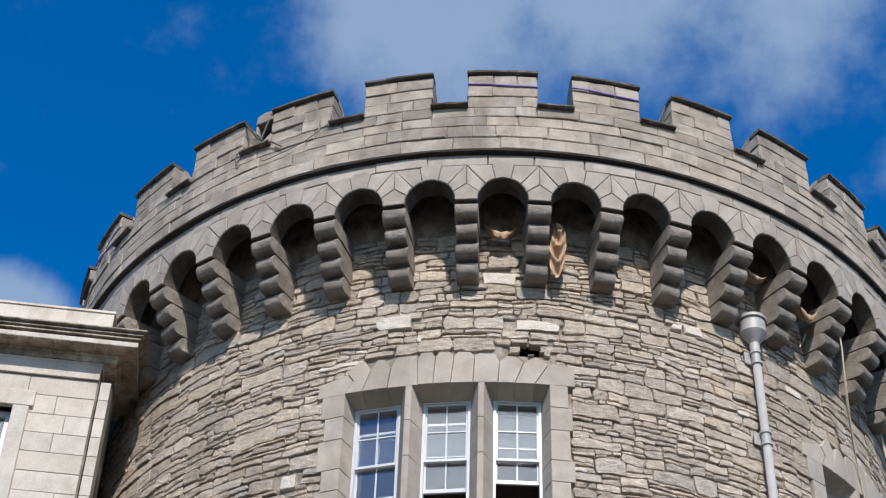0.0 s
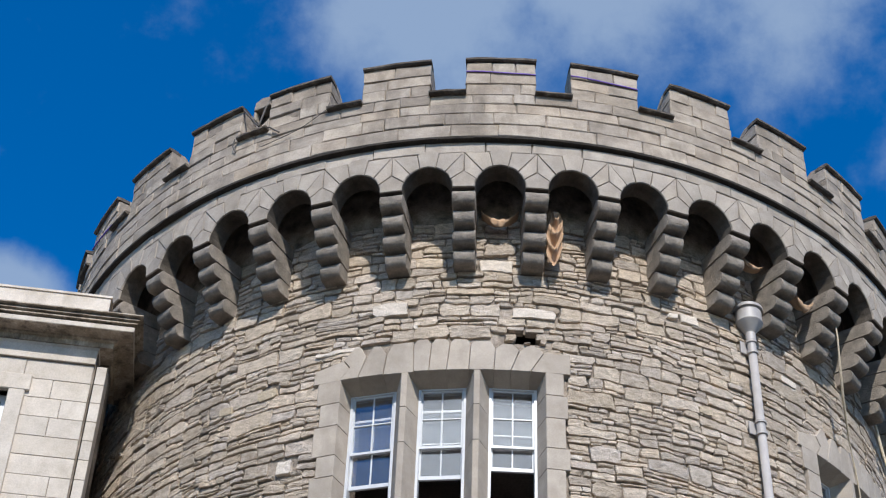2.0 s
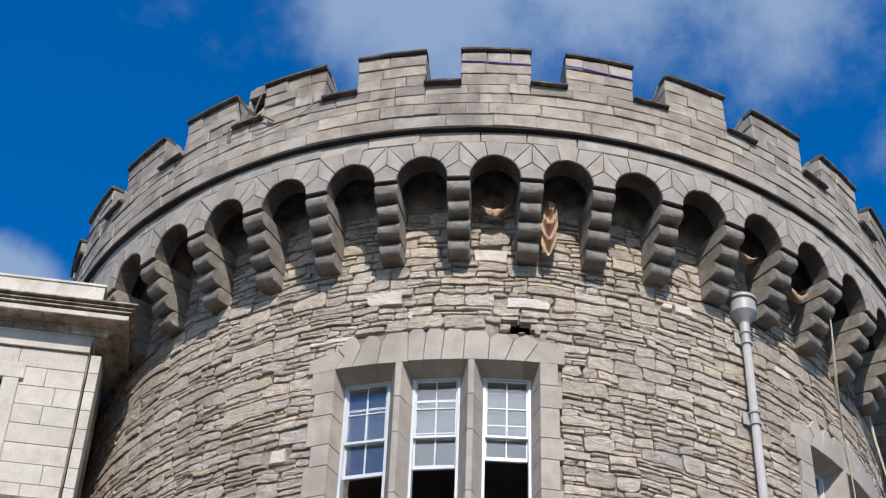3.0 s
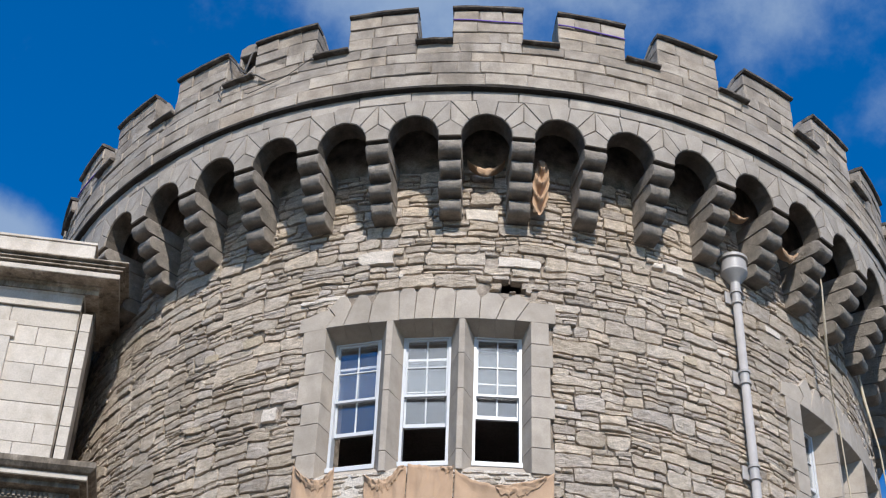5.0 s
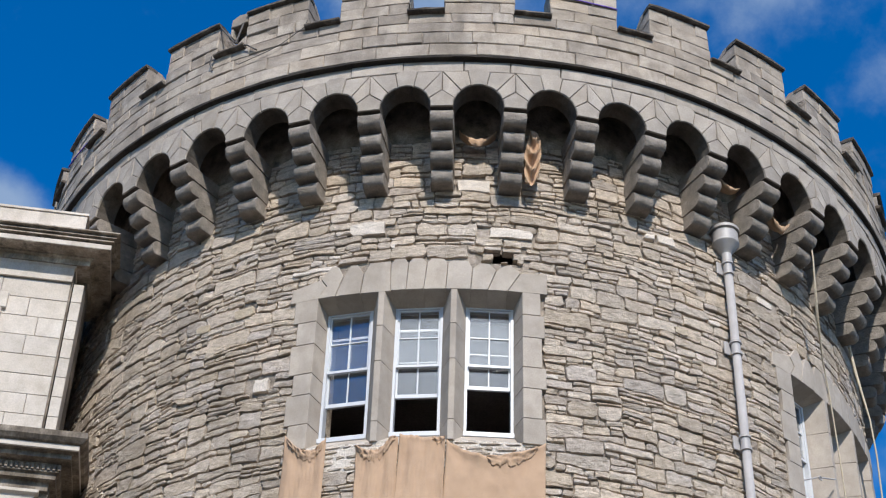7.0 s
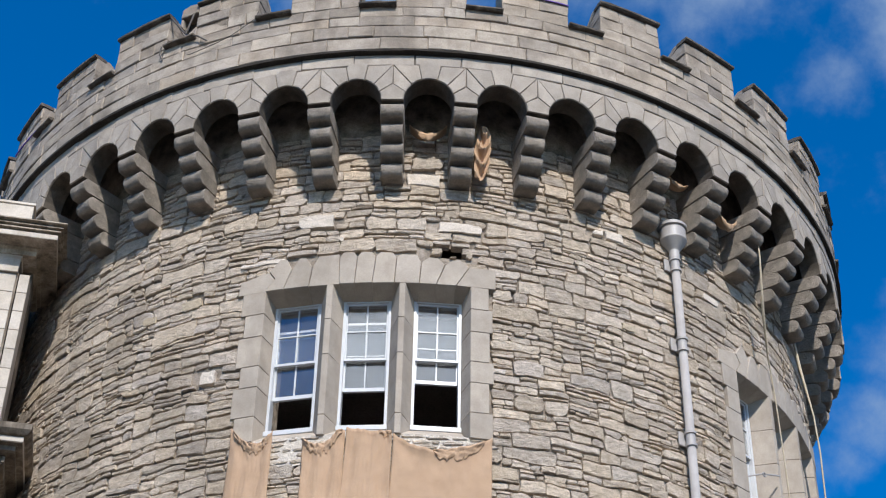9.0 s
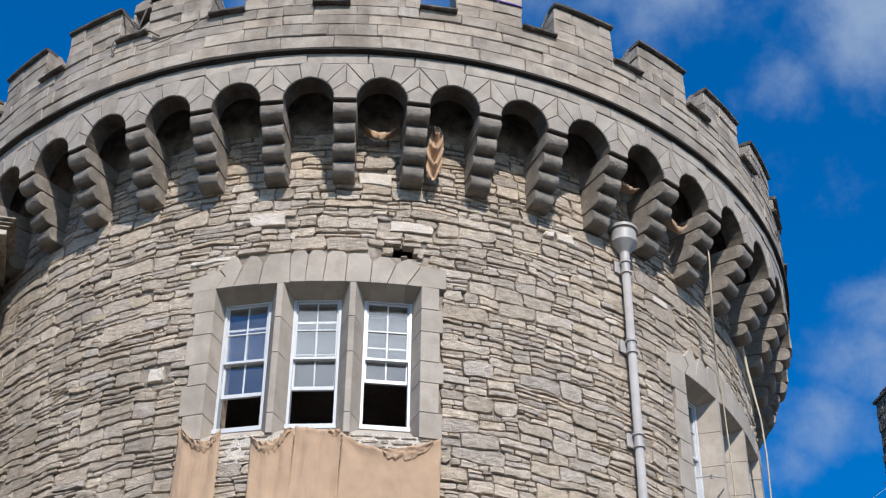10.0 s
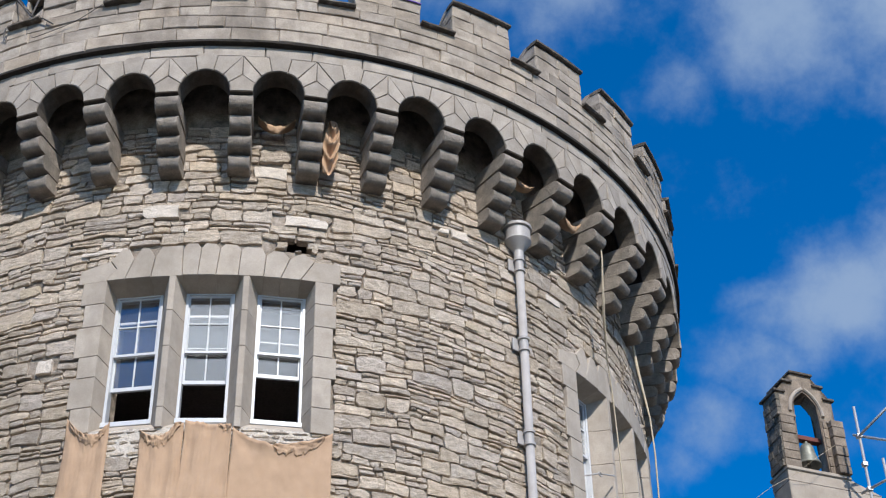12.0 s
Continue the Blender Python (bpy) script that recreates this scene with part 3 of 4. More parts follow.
def stone_window(turn, lifts):
    win = empty("window", (0, 0, 0), tower)
    win.rotation_euler = (0, 0, radians(turn))
    tagged(win, "three-light window in a dressed stone surround")
    rw = random.Random(11)
    # mullions, each of three stones
    for m0, m1, m in ((-10.0, -9.3, -9.72), (-1.66, -1.0, -1.28)):
        plan = [(m - 1.36, 6.95), (m - 1.36, 7.11), (m - 1.2, 7.15), (m0, 7.43), (m1, 7.43), (m + 1.2, 7.15), (m + 1.36, 7.11), (m + 1.36, 6.95)]
        z = OPEN_LOW - 0.02
        for h in (0.33, 1.02, 0.62, 0.62):
            bm = bmesh.new()
            stone_prism(bm, plan, z, min(z + h, OPEN_HIGH + 0.01), 0.006)
            part("mullion", bm, surround_stone, win)
            z += h
    # jambs: long and short stones in turn, splayed to the light
    for s, edge_, inner_, outs in ((-1, OPEN0, -16.8, (-19.55, -20.1)), (1, OPEN1, 5.80, (8.6, 9.1))):
        z, k = OPEN_LOW - 0.03, 0
        for h in (0.42, 0.50, 0.36, 0.52, 0.40, 0.42):
            o = outs[(k + (s > 0)) % 2] + rw.uniform(-0.12, 0.12)
            bm = bmesh.new()
            plan = [(inner_, 6.95), (inner_, 7.11), (edge_, 7.425), (o, 7.42), (o, 7.2), (o, 6.95)]
            if s < 0:
                plan = plan[::-1]
            stone_prism(bm, plan, z, min(z + h, 16.21), 0.007)
            part("jamb_stone", bm, surround_stone, win)
            z, k = z + h, k + 1
    # sill, weathered outwards
    bm = bmesh.new()
    n = 10
    rows = []
    for i in range(n + 1):
        t = -17.3 + (5.9 + 17.3) * i / n
        rows.append([bm.verts.new(drum(t, r, z)) for r, z in ((7.39, 13.57), (7.39, 13.625), (7.12, 13.845), (6.9, 13.845), (6.9, 13.57))])
    for a, b in zip(rows, rows[1:]):
        for i in range(5):
            bm.faces.new((a[i], a[(i + 1) % 5], b[(i + 1) % 5], b[i]))
    bm.faces.new(rows[0][::-1])
    bm.faces.new(rows[-1])
    part("sill", bm, surround_stone, win)
    # head: a flat arch of wedge stones with uneven tops
    zb = OPEN_HIGH
    heads = [
        [(-20.8, zb), (-17.35, zb), (-16.3, 16.40), (-17.1, 16.56), (-20.6, 16.44)],
        [(-17.35, zb), (-15.2, zb), (-14.3, 16.56), (-15.0, 16.75), (-15.8, 16.77), (-17.1, 16.56), (-16.3, 16.40)],
        [(-15.2, zb), (-12.2, zb), (-11.9, 16.57), (-12.7, 16.74), (-13.5, 16.75), (-14.3, 16.56)],
        [(-12.2, zb), (-8.6, zb), (-8.75, 16.76), (-11.2, 16.76), (-11.9, 16.57)],
        [(-8.6, zb), (-6.86, zb), (-6.65, 16.70), (-7.1, 16.79), (-8.3, 16.79), (-8.75, 16.70)],
        [(-6.86, zb), (-4.83, zb), (-4.5, 16.70), (-5.0, 16.78), (-6.2, 16.79), (-6.65, 16.70)],
        [(-4.83, zb), (-2.3, zb), (-2.1, 16.68), (-2.6, 16.77), (-4.0, 16.78), (-4.5, 16.70)],
        [(-2.3, zb), (0.56, zb), (0.75, 16.60), (0.2, 16.73), (-1.6, 16.74), (-2.1, 16.68)],
        [(0.56, zb), (2.5, zb), (3.5, 16.57), (2.7, 16.69), (1.6, 16.70), (0.75, 16.60)],
        [(2.5, zb), (4.75, zb), (6.3, 16.55), (5.2, 16.69), (4.4, 16.67), (3.5, 16.57)],
        [(4.75, zb), (9.4, zb), (9.4, 16.56), (6.3, 16.55)],
    ]
    for pts in heads:
        bm = bmesh.new()
        n = len(pts)
        ctt, czz = sum(p[0] for p in pts) / n, sum(p[1] for p in pts) / n

        def near(by):
            out = []
            for t, z in pts:
                d = math.hypot((t - ctt) * 0.129, z - czz)
                out.append((ctt + (t - ctt) * (1 - by / d), czz + (z - czz) * (1 - by / d)))
            return out
        p1, p2 = near(0.005), near(0.015)
        dr = rw.uniform(-0.006, 0.006)
        prism(bm, [drum(t, 7.0, z - (0.14 if z < zb + 0.05 else 0.0)) for t, z in p1], [drum(t, 7.418 + dr, z) for t, z in p1], [drum(t, 7.43 + dr, z) for t, z in p2])
        part("head_stone", bm, surround_stone, win)
    for th, up in zip(LIGHTS, lifts):
        window_light(win, th, up)
    return win


stone_window(0.0, (0.60, 0.66, 0.80))
stone_window(WIN2, (0.0, 0.05, 0.0))

# ---- rainwater pipe on the tower ----
TP, RP = 33.35, R_WALL + 0.13
pipe = tagged(empty("downpipe", Vector(AXIS) + drum(TP, RP, 0)), "grey painted cast-iron downpipe with a round hopper", "downpipe")
pipe.rotation_euler = (0, 0, radians(TP))
bm = bmesh.new()
lathe(bm, [(0.068, 0.0), (0.068, 17.72)], 18)
smooth(part("pipe", bm, grey_metal, pipe))
bm = bmesh.new()
lathe(bm, [(0.075, 17.68), (0.082, 17.70), (0.082, 17.84), (0.10, 17.87), (0.205, 18.01), (0.218, 18.03), (0.218, 18.05), (0.212, 18.06), (0.212, 18.235), (0.195, 18.24), (0.195, 18.265), (0.24, 18.27), (0.24, 18.32), (0.22, 18.34), (0.19, 18.34), (0.18, 18.2)], 48)
part("hopper", bm, grey_metal, pipe, "round hopper head with a rolled rim")
for z in (17.56, 16.03, 14.35, 12.7, 11.1, 9.5):
    bm = bmesh.new()
    lathe(bm, [(0.070, -0.13), (0.092, -0.125), (0.092, -0.085), (0.072, -0.08), (0.072, 0.08), (0.092, 0.085), (0.092, 0.125), (0.070, 0.13)], 18, (0, 0, z))
    col = part("collar", bm, grey_metal, pipe)
    bm = bmesh.new()
    box(bm, -0.16, 0.16, 0.07, 0.10, z - 0.10, z + 0.13, 0.006)
    part("bracket", bm, grey_metal, pipe)

# ---- burlap sheets below the window, and rags in the arches ----
def sheet(name, t0, t1, top, low, r, seed, label, folds=3.0, hems=()):
    """A hanging cloth: top(u) gives its upper edge; hems are turned-over flaps (from, to, depth)."""
    rs = random.Random(seed)
    ph = [rs.uniform(0, 6.3) for _ in range(4)]

    def at(u, v, out=0.0, z=None):
        t = t0 + (t1 - t0) * u + 0.12 * math.sin(6 * v + ph[0]) * (1 - u) - 0.25 * v
        fold = 0.016 * math.sin(folds * 6.28 * u + ph[1] + 0.8 * v) * (0.4 + 0.6 * v) + 0.012 * math.sin(17 * u + ph[2] + 2 * v)
        swag = 0.035 * math.exp(-v * 26) * (1 + noise.noise(Vector((u * 14, v * 60, seed)))) + 0.012 * math.exp(-v * 7) * math.sin(30 * v + 14 * (u - 0.5) ** 2 + ph[3])
        rr = r + 0.04 + fold + swag + 0.018 * noise.noise(Vector((u * 5, v * 5, seed))) + 0.008 * noise.noise(Vector((u * 22, v * 14, seed)))
        return drum(t, rr + out, top(u) + (low - top(u)) * v if z is None else z)

    def net(bm, nu, nv, place):
        g = [[bm.verts.new(place(i / nu, j / nv)) for j in range(nv + 1)] for i in range(nu + 1)]
        for i in range(nu):
            for j in range(nv):
                bm.faces.new((g[i][j], g[i + 1][j], g[i + 1][j + 1], g[i][j + 1]))

    bm = bmesh.new()
    net(bm, 40, 48, at)
    ob = smooth(link_mesh(name, bm, burlap))
    ob.location = AXIS
    ob.modifiers.new("thickness", "SOLIDIFY").thickness = 0.006
    for u0, u1, deep in hems:
        def flap(a, w):
            u = u0 + (u1 - u0) * a
            d = deep * (0.25 + 0.75 * math.sin(math.pi * a) ** 0.6) * (1 + 0.5 * noise.noise(Vector((u * 16, 3, seed))) + 0.35 * noise.noise(Vector((u * 60, 5, seed))))
            z = top(u) + 0.012 - d * w
            crumple = 0.016 * noise.noise(Vector((u * 30, w * 5, seed))) + 0.012 * math.sin(9 * w + 6 * a)
            return at(u, max(0.0, (top(u) - z) / (top(u) - low)), 0.006 + 0.009 * math.sin(math.pi * (0.15 + 0.7 * w)) + 0.28 * crumple, z)
        bm = bmesh.new()
        net(bm, 60, 9, flap)
        strip = smooth(part("hem", bm, burlap, ob, "crumpled frayed hem"))
        strip.modifiers.new("thickness", "SOLIDIFY").thickness = 0.006
    return tagged(ob, label, "sheet", "burlap sheets below the window")


sheet("burlap_sheet", -19.75, -14.75, lambda u: 13.86 - 0.28 * u - 0.20 * math.sin(math.pi * u) ** 1.0 + 0.12 * u ** 6, 11.2, R_WALL + 0.03, 1, "narrow tan burlap sheet hung on the rubble wall", 1.3, [(0.08, 1.0, 0.14)])
sheet("burlap_sheet", -11.4, -6.85, lambda u: 13.53 + 0.11 * u - 0.17 * math.sin(math.pi * min(1, u * 1.15)), 11.2, R_WALL + 0.03, 2, "tan burlap sheet with a sagging top edge", 1.2, [(0.0, 0.95, 0.15)])
sheet("burlap_sheet", -6.8, -1.85, lambda u: 13.65 - 0.06 * u + 0.015 * math.sin(8 * u), 11.2, R_WALL + 0.04, 3, "flat tan burlap sheet pinned below the window sill", 1.4, [(0.72, 1.0, 0.09)])
sheet("burlap_sheet", -1.8, 8.85, lambda u: 13.58 - 0.02 * u - 0.25 * math.sin(math.pi * u ** 0.85) + 0.04 * u ** 8, 11.2, R_WALL + 0.03, 4, "wide tan burlap sheet with a frayed sagging top", 2.0, [(0.40, 0.92, 0.17)])


def sling(th, half, r, z_end, drop, band, seed, label):
    """A cloth slung across an arch: a gathered band in front, the rest drawn back to the wall."""
    bm = bmesh.new()
    g = []
    for i in range(25):
        u = i / 24
        sag = max(0.0, 1 - (2 * u - 1) ** 2) ** 0.75
        line = []
        for j in range(10):
            v = j / 9
            if v < 0.5:                      # front band, bottom to top
                w = v / 0.5
                z = z_end - drop * sag - band * sag ** 3 * (1 - w)
                rr_ = r + 0.05 * math.sin(math.pi * w) * sag + 0.012 * math.sin(26 * u + 5 * w + seed) + 0.022 * sag * math.sin(13 * w + 3 * u + seed)
            else:                            # back to the wall
                w = (v - 0.5) / 0.5
                z = z_end - drop * sag - 0.05 * math.sin(math.pi * w) * sag
                rr_ = r - 0.16 * w
            line.append(bm.verts.new(drum(th + (u - 0.5) * 2 * half, rr_, z)))
        g.append(line)
    for a, b in zip(g, g[1:]):
        for j in range(9):
            bm.faces.new((a[j], b[j], b[j + 1], a[j + 1]))
    ob = smooth(link_mesh("cloth_sling", bm, burlap))
    ob.location = AXIS
    ob.modifiers.new("thickness", "SOLIDIFY").thickness = 0.01
    return tagged(ob, label, "cloth", "cloths slung in the arches")


sling(BAY0 + 0.1, 2.2, 7.60, 19.19, 0.19, 0.16, 1, "tan cloth slung between two corbels")
sling(BAY0 + 32.2, 2.0, 7.75, 19.2, 0.12, 0.10, 2, "tan cloth slung high in an arch")
sling(BAY0 + 40.2, 2.0, 7.8, 18.98, 0.18, 0.16, 3, "tan cloth drooping in an arch")

# a cloth hanging in folds beside a corbel
bm = bmesh.new()
g = []
for i in range(15):
    u = i / 14
    line = []
    for j in range(41):
        v = j / 40
        dip = math.sin(math.pi * u)
        z = 19.22 - 1.06 * v - 0.10 * dip * (0.3 + v) + 0.16 * v * u
        wide = 1.95 * (0.35 + 0.65 * min(1.0, 2.6 * v) ** 0.7) * (1 - 0.35 * max(0.0, v - 0.6))
        t = 6.55 + 0.7 * (1 - min(1.0, 2.2 * v)) + wide * u + 0.12 * noise.noise(Vector((u * 3, v * 5, 4)))
        loop = abs(math.sin(3.14 * (3.3 * v - 1.0 * dip * (0.6 + 0.4 * u)) + 0.5 + 0.5 * u))
        fold = (1 - 2 * loop ** 0.6) * min(1.0, 5 * v)
        rr_ = 7.64 + 0.04 * dip + 0.075 * fold * (0.3 + dip) + 0.018 * noise.noise(Vector((u * 5, v * 12, 2)))
        line.append(bm.verts.new(drum(t, rr_, z)))
    g.append(line)
for a, b in zip(g, g[1:]):
    for j in range(40):
        bm.faces.new((a[j], b[j], b[j + 1], a[j + 1]))
ob = smooth(link_mesh("hanging_cloth", bm, burlap))
ob.location = AXIS
ob.modifiers.new("thickness", "SOLIDIFY").thickness = 0.01
tagged(ob, "bunched tan cloth hanging in folds beside a corbel", "cloth")

# an old cable sagging over the parapet, and a rusted bracket on a broken merlon
bm = bmesh.new()
tube(bm, [drum(t, R_PAR + 0.03, z) for t, z in ((-18.9, 21.30), (-19.2, 21.15), (-20.8, 20.99), (-22.2, 20.87), (-23.6, 20.81), (-25.1, 20.77), (-27.3, 20.73), (-27.6, 20.76))], 0.007, 6)
ob = link_mesh("cable", bm, dark_iron)
ob.location = AXIS
tagged(ob, "thin black cable sagging over the limestone parapet", "cable")
bracket = tagged(empty("iron_bracket", Vector(AXIS)), "rusted iron bracket in a broken merlon corner", "bracket")
for nm, pts, rad in (("stay", ((-28.17, 8.34, 21.26), (-27.39, 8.34, 21.69)), 0.018), ("strut", ((-31.1, 8.30, 21.90), (-28.17, 8.36, 21.26)), 0.016), ("tail", ((-27.8, 8.36, 21.17), (-26.4, 8.36, 21.10), (-25.1, 8.34, 20.93)), 0.014), ("tail", ((-31.2, 8.38, 21.13), (-31.4, 8.37, 20.98), (-31.1, 8.33, 20.85)), 0.012)):
    bm = bmesh.new()
    tube(bm, [drum(*q) for q in pts], rad, 8)
    part(nm, bm, dark_iron, bracket)
broken = tagged(empty("broken_masonry", Vector(AXIS)), "broken pale limestone at a merlon's end, hollow backed with a shade-black slab", "masonry")
# the recessed black slab paints the shade in the hollow between the stones
for mat, r1, ps in ((ashlar, 8.31, [(-29.4, 21.73), (-28.2, 21.72), (-27.0, 21.74), (-27.0, 21.96), (-28.3, 21.99), (-29.3, 21.93)]), (ashlar, 8.32, [(-28.2, 21.12), (-26.9, 21.12), (-26.9, 21.40), (-27.5, 21.33), (-28.1, 21.24)]),
                    (shade_black, 8.12, [(-29.2, 21.14), (-26.9, 21.14), (-26.9, 21.75), (-29.2, 21.75)]), (ashlar, 8.29, [(-29.5, 21.56), (-29.05, 21.52), (-29.1, 21.72), (-29.45, 21.73)])):
    bm = bmesh.new()
    slab(bm, ps, 7.9, r1, 0.012, 0.003, 0.008)
    part("stone", bm, mat, broken)

# cords along two merlons
for c, z0, z1 in ((MERLON0, 21.64, 21.585), (MERLON0 + 11.93, 21.655, 21.60), (MERLON0 - 11.93 * 5, 21.5, 21.3)):
    bm = bmesh.new()
    tube(bm, [drum(c + (i / 8 - 0.5) * 7.9, R_PAR + 0.016, z0 + (z1 - z0) * i / 8 + 0.006 * math.sin(i)) for i in range(9)], 0.014, 6)
    ob = link_mesh("purple_cord", bm, purple_tape)
    ob.location = AXIS
    tagged(ob, "purple cord stretched across a limestone merlon", "cord", "purple cords")

# ropes hanging from the battlements
def rope(pts, thick, label):
    bm = bmesh.new()
    tube(bm, pts, thick, 7)
    tagged(smooth(link_mesh("rope", bm, rope_fibre)), label, "rope", "ropes from the battlements")


A = Vector(AXIS)
rope([A + drum(45.9, 7.93, 19.1), A + drum(45.94, 7.93, 18.4), A + drum(46.3, 7.83, 17.3), A + drum(51.0, 7.5, 16.95), A + drum(52.5, 7.45, 16.35), A + drum(53.0, 7.45, 14.98), A + drum(53.2, 7.45, 11.5)], [0.012, 0.014, 0.026, 0.013, 0.013, 0.013, 0.013], "frayed tan rope trailing down over a window")
rope([(6.42, 23.6, 20.0), (6.56, 23.6, 19.2), (6.66, 23.57, 18.1), (6.70, 23.57, 17.6), (6.81, 23.53, 16.6), (6.83, 23.53, 15.9), (6.81, 23.54, 15.0), (6.7, 23.6, 11.0)], [0.013, 0.014, 0.027, 0.027, 0.015, 0.015, 0.015, 0.015], "pale rope hanging free of the wall")

stay = tagged(empty("window_stay", A), "thin iron stay hooked round a stone mullion", "stay")
bm = bmesh.new()
tube(bm, [drum(42.6, 7.36, 14.24), drum(46.6, 7.44, 14.50), drum(50.2, 7.49, 14.66)], 0.012, 8)
part("rod", bm, grey_metal, stay)
bm = bmesh.new()
tube(bm, [drum(46.9 + 0.35 * math.cos(a), 7.46, 14.50 + 0.035 * math.sin(a)) for a in (0, 0.8, 1.6, 2.4, 3.2, 4.0, 4.8, 5.6, 6.28)], 0.009, 6)
part("hook", bm, grey_metal, stay)

# ---- the cut-stone building beside the tower ----
B0 = Vector((-5.93, 20.15, 0.0))
house = tagged(empty("stone_building", B0), "pale cut-stone classical building with a grimy moulded cornice", "building")
house.location, house.scale = Vector(EYE) + 1.07 * (B0 - Vector(EYE)), (1.07, 1.07, 1.07)
house.rotation_euler = (0, 0, radians(9.0))     # x along the front to the tower, -y out of the front
WIDE = 9.0
DEEP = 1.4


def run(bm, prof, x1, back):
    """A moulding along the front and round the corner: profile in (projection, height)."""
    a = [bm.verts.new((-WIDE, -o, z)) for o, z in prof]
    b = [bm.verts.new((x1 + o, -o, z)) for o, z in prof]
    c = [bm.verts.new((x1 + o, back, z)) for o, z in prof]
    n = len(prof)
    for p, q in ((a, b), (b, c)):
        for i in range(n - 1):
            bm.faces.new((p[i], q[i], q[i + 1], p[i + 1]))
    bm.faces.new(a)
    bm.faces.new(c[::-1])


XR = 0.06
OPW0, OPW1, OPZ0, OPZ1 = -2.35, -1.24, 13.9, 15.95
bm = bmesh.new()
for x0, x1, z0, z1 in ((-WIDE, OPW0, 0, 17.5), (OPW1, -0.05, 0, 17.5), (OPW0, OPW1, 0, OPZ0), (OPW0, OPW1, OPZ1, 17.5)):
    box(bm, x0, x1, 0.03, 0.45, z0, z1)
box(bm, -0.05, 0.120, 0.35, 0.9, 0, 17.5)
box(bm, -WIDE, -0.03, 0.92, 1.1, 0, 17.5)
# backing coloured dark for the shade in the groove and corner
hwall = part("wall", bm, soot_shade_stone, house)
bm = bmesh.new()
box(bm, -WIDE, -0.25, 1.12, 6.5, 0, 17.3)
part("rear_wall", bm, cornice_stone, house)
bm = bmesh.new()
box(bm, -WIDE + 0.1, -0.35, 0.5, 6.4, 17.31, 17.5, 0.03)
part("roof", bm, slate, house)
rnd = random.Random(8)
zz = [16.55 - 0.338 * i for i in range(10)]
for k in range(9):
    z1, z0 = zz[k], zz[k + 1]
    spans = [(-4.2, OPW0), (OPW1, -0.075)] if z0 < OPZ1 else [(-4.2, -0.075)]
    for s0, s1 in spans:
        x = s0
        while x < s1 - 0.05:
            w = rnd.uniform(0.6, 1.1)
            e = s1 if s1 - x - w < 0.3 else x + w
            bm = bmesh.new()
            box(bm, x + 0.003, e - 0.003, rnd.uniform(-0.004, 0.002), 0.06, z0 + 0.003, z1 - 0.003, 0.006)
            part("ashlar_block", bm, portland, hwall)
            x = e
    bm = bmesh.new()
    box(bm, -0.03, 0.125, -0.005, 0.4, z0 + 0.003, z1 - 0.003, 0.006)
    part("pilaster_block", bm, portland, hwall)
bm = bmesh.new()
run(bm, [(-0.3, 16.56), (0.045, 16.56), (0.05, 16.80), (0.075, 16.84), (-0.3, 16.84)], -0.11, 0.4)
part("frieze_band", bm, portland, house, "plain bright stone frieze band")
bm = bmesh.new()
run(bm, [(-0.2, 16.845), (0.10, 16.845), (0.10, 16.93), (0.15, 16.945), (0.15, 16.975), (0.35, 16.99), (0.35, 16.975), (0.39, 16.975), (0.39, 17.07), (0.35, 17.075), (0.35, 17.10), (0.43, 17.105), (0.43, 17.125), (0.385, 17.13), (0.385, 17.155), (0.46, 17.16), (0.46, 17.178), (0.41, 17.183), (0.41, 17.20), (0.51, 17.215), (0.51, 17.235), (0.05, 17.5), (-0.2, 17.5)], XR, DEEP)
part("cornice", bm, cornice_stone, house, "moulded stone cornice streaked black")
bm = bmesh.new()
run(bm, [(0.35, 16.985), (0.397, 16.985), (0.397, 17.065), (0.35, 17.065)], XR, DEEP)
part("corona", bm, portland, house, "rain-washed pale fascia of the cornice")
bm = bmesh.new()
run(bm, [(-0.3, 17.48), (0.10, 17.48), (0.10, 17.80), (0.12, 17.80), (0.12, 17.84), (-0.3, 17.86)], -0.12, 1.2)
part("blocking_course", bm, portland, house)
bm = bmesh.new()
run(bm, [(-0.2, 12.95), (0.06, 12.95), (0.06, 13.08), (0.15, 13.09), (0.15, 13.16), (0.19, 13.18), (0.19, 13.31), (0.33, 13.33), (0.33, 13.40), (0.42, 13.41), (0.42, 13.50), (0.47, 13.52), (0.52, 13.58), (0.52, 13.67), (0.0, 13.80), (-0.2, 13.80)], 0.12, DEEP)
part("lower_cornice", bm, soot_shade_stone, house, "lower moulded cornice with dentils")
bm = bmesh.new()
run(bm, [(0.38, 13.425), (0.428, 13.425), (0.428, 13.50), (0.38, 13.50)], 0.12, DEEP)
part("corona", bm, portland, house, "rain-washed pale fascia of the cornice")
bm = bmesh.new()
run(bm, [(-0.2, 12.30), (0.03, 12.30), (0.03, 12.56), (0.08, 12.58), (0.08, 12.62), (0.03, 12.64), (0.03, 12.87), (0.09, 12.90), (0.09, 12.945), (-0.2, 12.945)], -0.02, 0.4)
part("architrave", bm, portland, house, "pale plain architrave in two bands")
# side wall: the shade beside the pilaster is put into its dark colour
bm = bmesh.new()
box(bm, -0.02, 0.19, 0.02, 0.9, 0.0, 13.2)
part("side_wall", bm, soot_shade_stone, house)
bm = bmesh.new()
box(bm, 0, 0.04, -0.215, -0.17, 13.20, 13.29, 0.004)
dent = part("dentil", bm, soot_shade_stone, house)
dent.location = (-3.0, 0, 0)
for i in range(1, 46):
    part_again(dent, house).location = (-3.0 + 0.073 * i, 0, 0)
